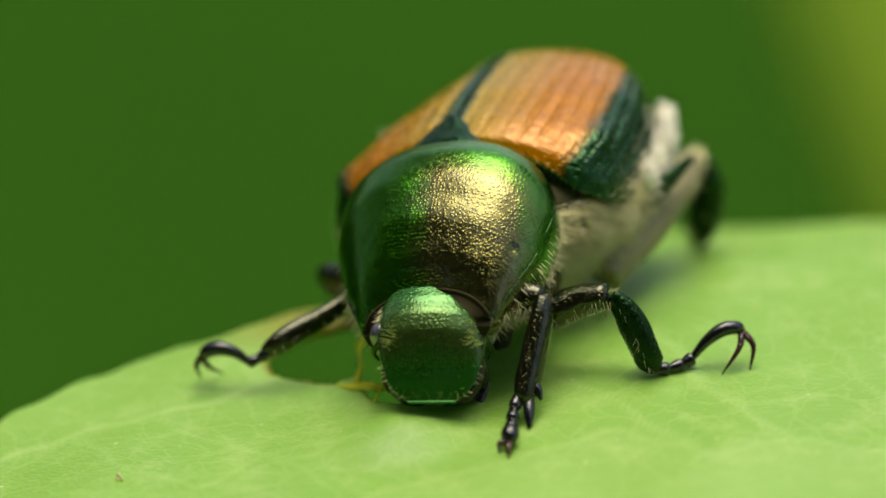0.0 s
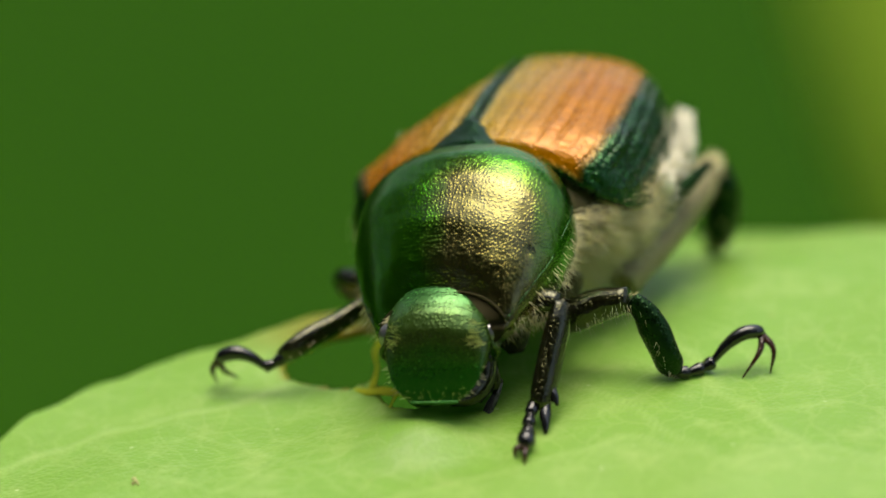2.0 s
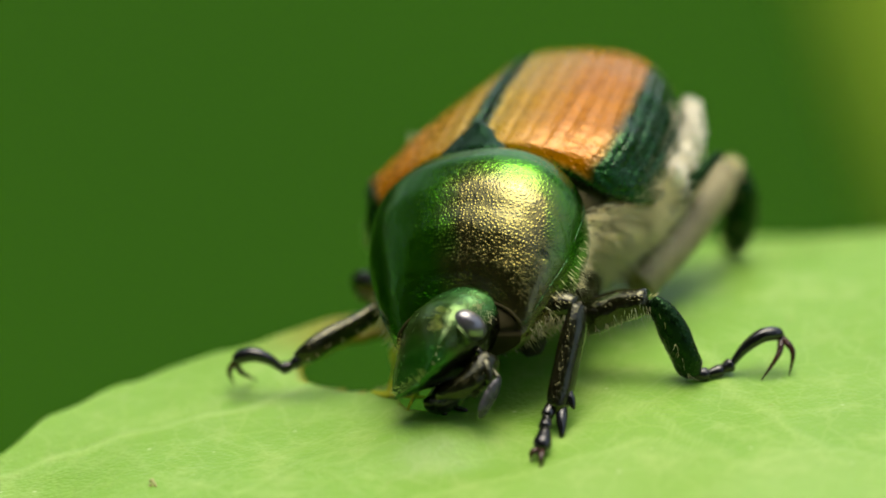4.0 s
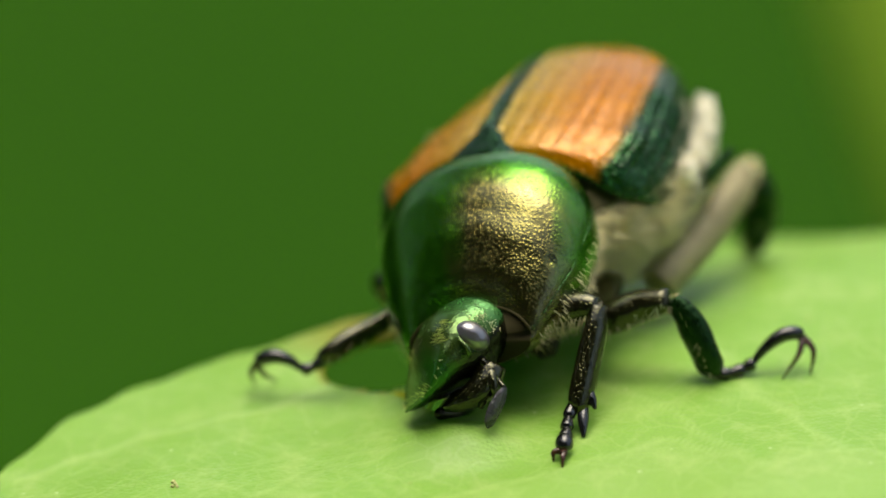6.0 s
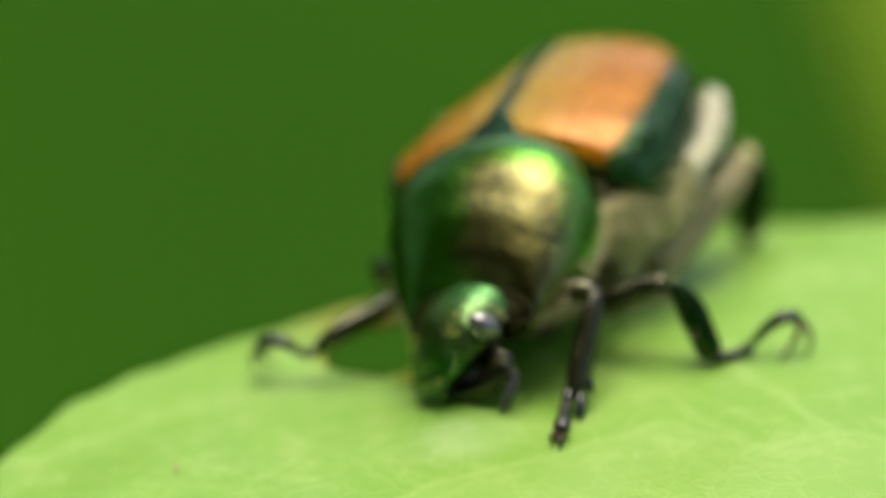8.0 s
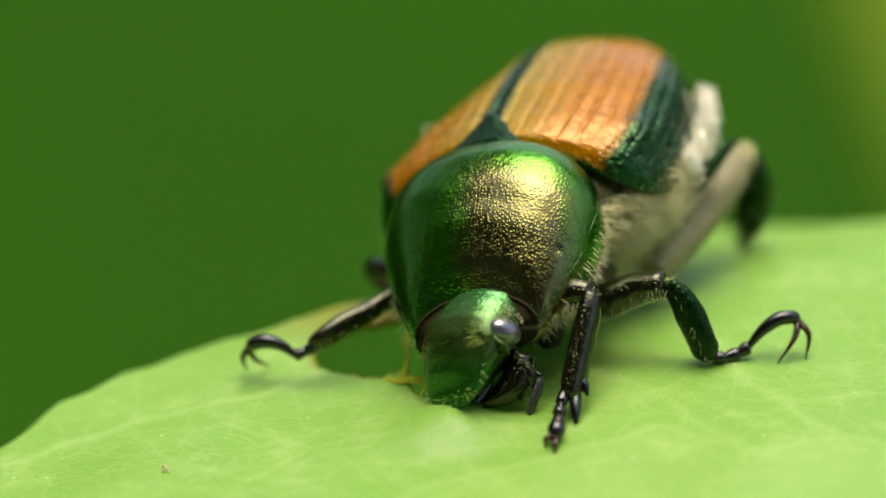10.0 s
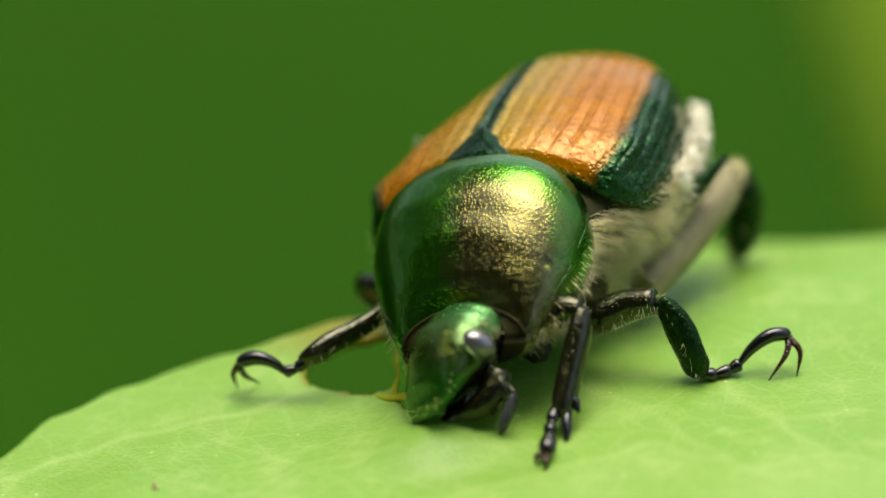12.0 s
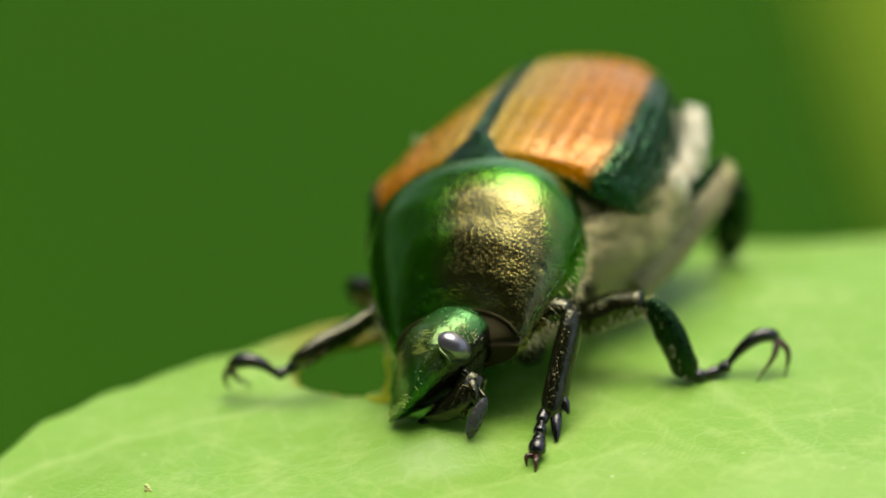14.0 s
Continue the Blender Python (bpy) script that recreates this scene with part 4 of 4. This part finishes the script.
build_pronotum()
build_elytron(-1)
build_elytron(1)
build_scutellum()
build_underside()
build_collar_hair()
build_throat_hair()
head = build_head()
LEGS = build_legs()


# ---- surroundings ----
def build_ground():
    rings = []
    for r in (0.15, 0.5, 1.2, 3, 8, 25, 80, 300, 900):
        rings.append([(1000 * r * math.cos(f), 1000 * r * math.sin(f), -420 + 9 * math.sin(3 * f + r) * min(r, 1.5)) for f in (2 * math.pi * j / 48 for j in range(48))])
    v, f = loft(rings, False)
    f.append(tuple(range(47, -1, -1)))
    g = mesh_object("ground", v, [q[::-1] for q in f], M_GRASS)
    tagged(g, "dark green lawn far below the leaf", "lawn", kind="structure")


def blade(points, width, fold, steps=10, across=8):
    """A pointed leaf blade along points, folded along its midrib: millimetres."""
    path = smooth_path(points, steps)
    rings = []
    for i, p in enumerate(path):
        t = i / (len(path) - 1)
        a, b = path[max(i - 1, 0)], path[min(i + 1, len(path) - 1)]
        d = Vector(b - a).normalized()
        s = d.cross(Vector((0, -0.4, 1))).normalized()
        n = s.cross(d)
        w = width * (math.sin(math.pi * min(1, 0.06 + 0.94 * t)) ** 0.75) + 0.3
        ring = [Vector(p) + s * (w * (k / across * 2 - 1)) + n * (fold * abs(k / across * 2 - 1) * w) for k in range(across + 1)]
        ring += [q - n * 0.25 for q in reversed(ring)]
        rings.append(ring)
    return loft(rings)


def seen_from(right, up, behind):
    """A place by millimetres across, up and behind the aim, along the view."""
    return tuple((AIM / MM) + RIGHT * right + UP * up - BACK * behind)


def build_young_leaf():
    pts = [seen_from(8.2, 26, 66), seen_from(14.0, 10.6, 66), seen_from(19.0, -3.2, 67), seen_from(24.4, -16, 70)]
    ob = mesh_object("young_leaf", *blade(pts, 5.5, 0.15), M_YOUNG)
    tagged(ob, "bright yellow-green young leaf behind the beetle", "leaf")
    rib = [(*(Vector(p) - Vector((0, 0, 0.2))), r) for p, r in zip(pts, (0.15, 0.3, 0.4, 0.5))]
    mesh_object("midrib", *tube(rib, 8, 6), M_STEM, ob)


def build_stem():
    stem = mesh_object("plant_stem", *tube([(46, 6, -425, 2.6), (45, 4, -250, 2.3), (44, 2, -100, 2.0), (43, 1, 0, 1.7), (42, 6, 60, 1.2)], 12, 8), M_STEM)
    tagged(stem, "slender green stem that carries the leaves", "stem")
    mesh_object("petiole", *tube([(43.5, 1.6, -60, 1.2), (36, -2, -20, 0.9), (27, -5, -4, 0.8), (18.5, -6.5, leaf_height(18.5, -6.5) - 0.3, 0.6)], 10, 8), M_STEM, stem)
    mesh_object("petiole", *tube([(43, 1, 10, 1.0), (*seen_from(34, -26, 60), 0.9), (*seen_from(26.4, -21, 68), 0.8), (*seen_from(24.6, -15.6, 70), 0.6)], 10, 8), M_STEM, stem)


def build_shrubs():
    """Unseen banks of leaves round the plant, added to shape sky light and reflections."""
    rng = random.Random(21)
    for az, dist, high, wide in (
            (112, 2.3, 4.6, 1.7), (132, 2.3, 4.4, 1.9), (155, 2.3, 4.0, 1.9), (178, 2.2, 3.8, 1.8),
            (46, 2.4, 3.0, 1.5), (26, 2.4, 1.4, 1.7), (6, 2.3, 1.0, 1.7), (-16, 2.2, 0.8, 1.5), (-36, 1.5, 0.6, 1.0),
            (150, 1.1, 1.0, 0.8), (195, 1.0, 2.0, 0.8), (232, 0.95, 2.2, 0.9), (268, 0.95, 2.4, 0.9), (302, 1.0, 1.6, 0.9)):
        c = Vector((1000 * dist * math.cos(radians(az)), 1000 * dist * math.sin(radians(az)), 0))
        parts = [tube([(0, 0, 0, 14), (10, 6, 200, 11), (0, 12, 420 + 300 * high, 4)], 8, 4)]
        big = 1.0 if high < 2 else 1.6
        for k in range(int(180 + 480 * min(high, 1.6) + 130 * max(0, high - 1.6))):
            h = rng.random()
            r = 1000 * wide * 0.42 * math.sqrt(rng.random()) * (1 - 0.4 * h)
            a = rng.uniform(0, 2 * math.pi)
            p = Vector((r * math.cos(a), r * math.sin(a), 30 + h * (400 + 600 * high)))
            d = Vector((math.cos(a) + rng.uniform(-0.8, 0.8), math.sin(a) + rng.uniform(-0.8, 0.8), rng.uniform(-0.5, 0.5))) * rng.uniform(50, 95) * big
            parts.append(blade([tuple(p), tuple(p + d * 0.5 + Vector((0, 0, 8))), tuple(p + d + Vector((0, 0, -6)))], rng.uniform(16, 30) * big, 0.2, 2, 2))
        ob = mesh_object("shrub", *join(*parts), M_SHRUB)
        ob.location = (c.x * MM, c.y * MM, -0.42)
        tagged(ob, "unseen tall dark green shrub added to block sky light" if high > 2 else "unseen low dark green shrub added to limit sky light", "shrub", "shrubs round the plant")


def build_tree():
    """A broad unseen tree added behind the camera; its crown closes the sky above and in front of the beetle."""
    tree = mesh_object("tree", *tube([(-500, -2300, -430, 130), (-520, -2280, 300, 105), (-480, -2200, 1200, 85), (-300, -1900, 2100, 40)], 12, 6), M_BARK)
    tagged(tree, "unseen broad tree added to block the front sky", "tree")
    for a, b in (((-490, -2230, 900), (300, -900, 1700)), ((-480, -2210, 1100), (-1300, -1100, 1900)), ((-500, -2240, 800), (1000, -1900, 1500))):
        mid = [(p + q) / 2 + 40 for p, q in zip(a, b)]
        mesh_object("limb", *tube([(*a, 45), (*mid, 28), (*b, 10)], 8, 5), M_BARK, tree)
    rng = random.Random(31)
    parts = []
    while len(parts) < 2100:
        p = Vector((rng.gauss(-250, 1000), rng.gauss(-1350, 620), rng.gauss(1500, 330)))
        if p.y > -500 or p.z > -1.9 * p.y or p.z < 450:
            continue
        d = Vector((rng.uniform(-1, 1), rng.uniform(-1, 1), rng.uniform(-0.6, 0.2))).normalized() * rng.uniform(90, 160)
        parts.append(blade([tuple(p), tuple(p + d * 0.5 + Vector((0, 0, 12))), tuple(p + d + Vector((0, 0, -15)))], rng.uniform(30, 52), 0.2, 2, 2))
    crown = mesh_object("crown", *join(*parts), M_SHRUB, tree, "dense dark green crown of leaves")
    tagged(crown, kind="stuff")


build_ground()
build_tree()
build_young_leaf()
build_stem()
build_shrubs()


# ---- movement ----
BODY_ROWS = [
    (0, 0.103, 0.0, 0.099, -0.64, 2.69, -3.11),
    (0.5, 0.123, 0.0, 0.1, -0.75, 2.84, -2.98),
    (1, 0.095, 0.0, 0.133, -1.28, 3.75, -2.76),
    (1.5, 0.127, 0.0, 0.103, -0.6, 2.91, -2.53),
    (2, 0.103, 0.0, 0.14, -1.1, 3.03, -2.91),
    (2.5, 0.114, 0.0, 0.13, -0.18, 3.21, -2.46),
    (3, 0.105, 0.0, 0.157, 0.37, 2.51, -1.79),
    (5.5, -0.192, 0.0, 0.09, -1.26, -1.08, -0.03),
    (6, -0.187, 0.0, 0.094, -1.48, -1.16, 0.67),
    (6.5, -0.014, 0.0, 0.155, -2.55, 0.14, -0.71),
    (7, -0.029, 0.0, 0.232, -3.73, 0.44, -1.31),
    (7.5, -0.045, 0.0, 0.214, -3.71, -1.11, -1.13),
    (8, -0.014, 0.0, 0.178, -2.85, -0.17, -1.2),
    (10.5, 0.032, -0.0, -0.021, 0.25, -0.42, 0.23),
    (11, 0.0, 0.0, 0.0, 0.0, 0.0, 0.0),
    (11.5, 0.019, 0.0, 0.009, 0.22, -0.84, 0.1),
    (12, 0.005, 0.0, 0.063, -0.46, -0.06, -0.27),
    (12.5, 0.022, 0.0, 0.069, -0.33, -0.57, -0.68),
    (13, 0.099, 0.0, 0.019, -0.48, -0.2, -0.43),
    (13.5, 0.082, 0.0, 0.068, -0.66, -0.54, -1.24),
    (14, 0.128, 0.0, 0.077, -1.21, -0.48, -1.23),
]
HEAD_ROWS = [
    (0, -46.4, -12.3, 15.0, -0.015, 2.56, -0.759),
    (1, -48.0, -12.0, 14.1, 0.001, 2.56, -0.743),
    (2, -44.3, -8.4, 7.2, 0.093, 2.585, -0.701),
    (2.5, -42.8, -3.7, 0.5, 0.115, 2.597, -0.714),
    (3.0, -41.8, 3.7, -9.3, 0.058, 2.587, -0.753),
    (3.2, -19.5, 15.5, -26.4, 0.037, 2.56, -0.705),
    (5.5, -29.5, 27.7, -35.0, 0.119, 2.642, -0.791),
    (6.5, -25.0, 24.3, -37.5, 0.094, 2.616, -0.761),
    (7.5, -27.5, 23.5, -45.0, 0.194, 2.711, -0.842),
    (8.2, -38.8, 16.4, -28.7, 0.088, 2.625, -0.789),
    (10.3, -40.6, 14.0, -25.2, 0.042, 2.586, -0.756),
    (11, -37.2, 17.4, -30.2, 0.041, 2.58, -0.745),
    (12, -35.7, 20.5, -32.0, 0.092, 2.626, -0.794),
    (12.5, -35.0, 23.3, -36.4, 0.107, 2.639, -0.806),
    (13, -30.9, 25.5, -36.1, 0.143, 2.663, -0.822),
    (13.6, -32.5, 25.1, -38.5, 0.16, 2.684, -0.845),
    (14, -30.7, 27.7, -40.8, 0.175, 2.691, -0.844),
]
FOOT_SHIFT = {"mid_left": [(0.0, -0.19, -0.36), (3.0, -0.06, -0.2), (5.5, -0.06, -0.15), (7.5, 0.03, -0.1), (10.5, 0.0, 0.0), (14.0, 0.0, 0.0)]}


def shift_at(rows, t, axis):
    return float(np.interp(t, [r[0] for r in rows], [r[axis] for r in rows]))


def motions():
    grow = Matrix.Scale(SIZE, 4)
    stand = body_pose(*REST) @ grow
    rows = [(t, body_pose(*[a + b for a, b in zip(REST, d)])) for t, *d in BODY_ROWS]
    walk(beetle, rows)
    walk(head, [(t, pose(x * MM, y * MM, z * MM, rx, ry, rz)) for t, rx, ry, rz, x, y, z in HEAD_ROWS])
    # the feet stay where they grip while the body sways
    for name, leg in LEGS.items():
        steps = FOOT_SHIFT.get(name, [(0.0, 0.0, 0.0)])
        walk(leg, [(t, (m @ grow).inverted() @ Matrix.Translation((shift_at(steps, t, 1) * MM, shift_at(steps, t, 2) * MM, 0)) @ stand)
                   for t, m in rows])


motions()
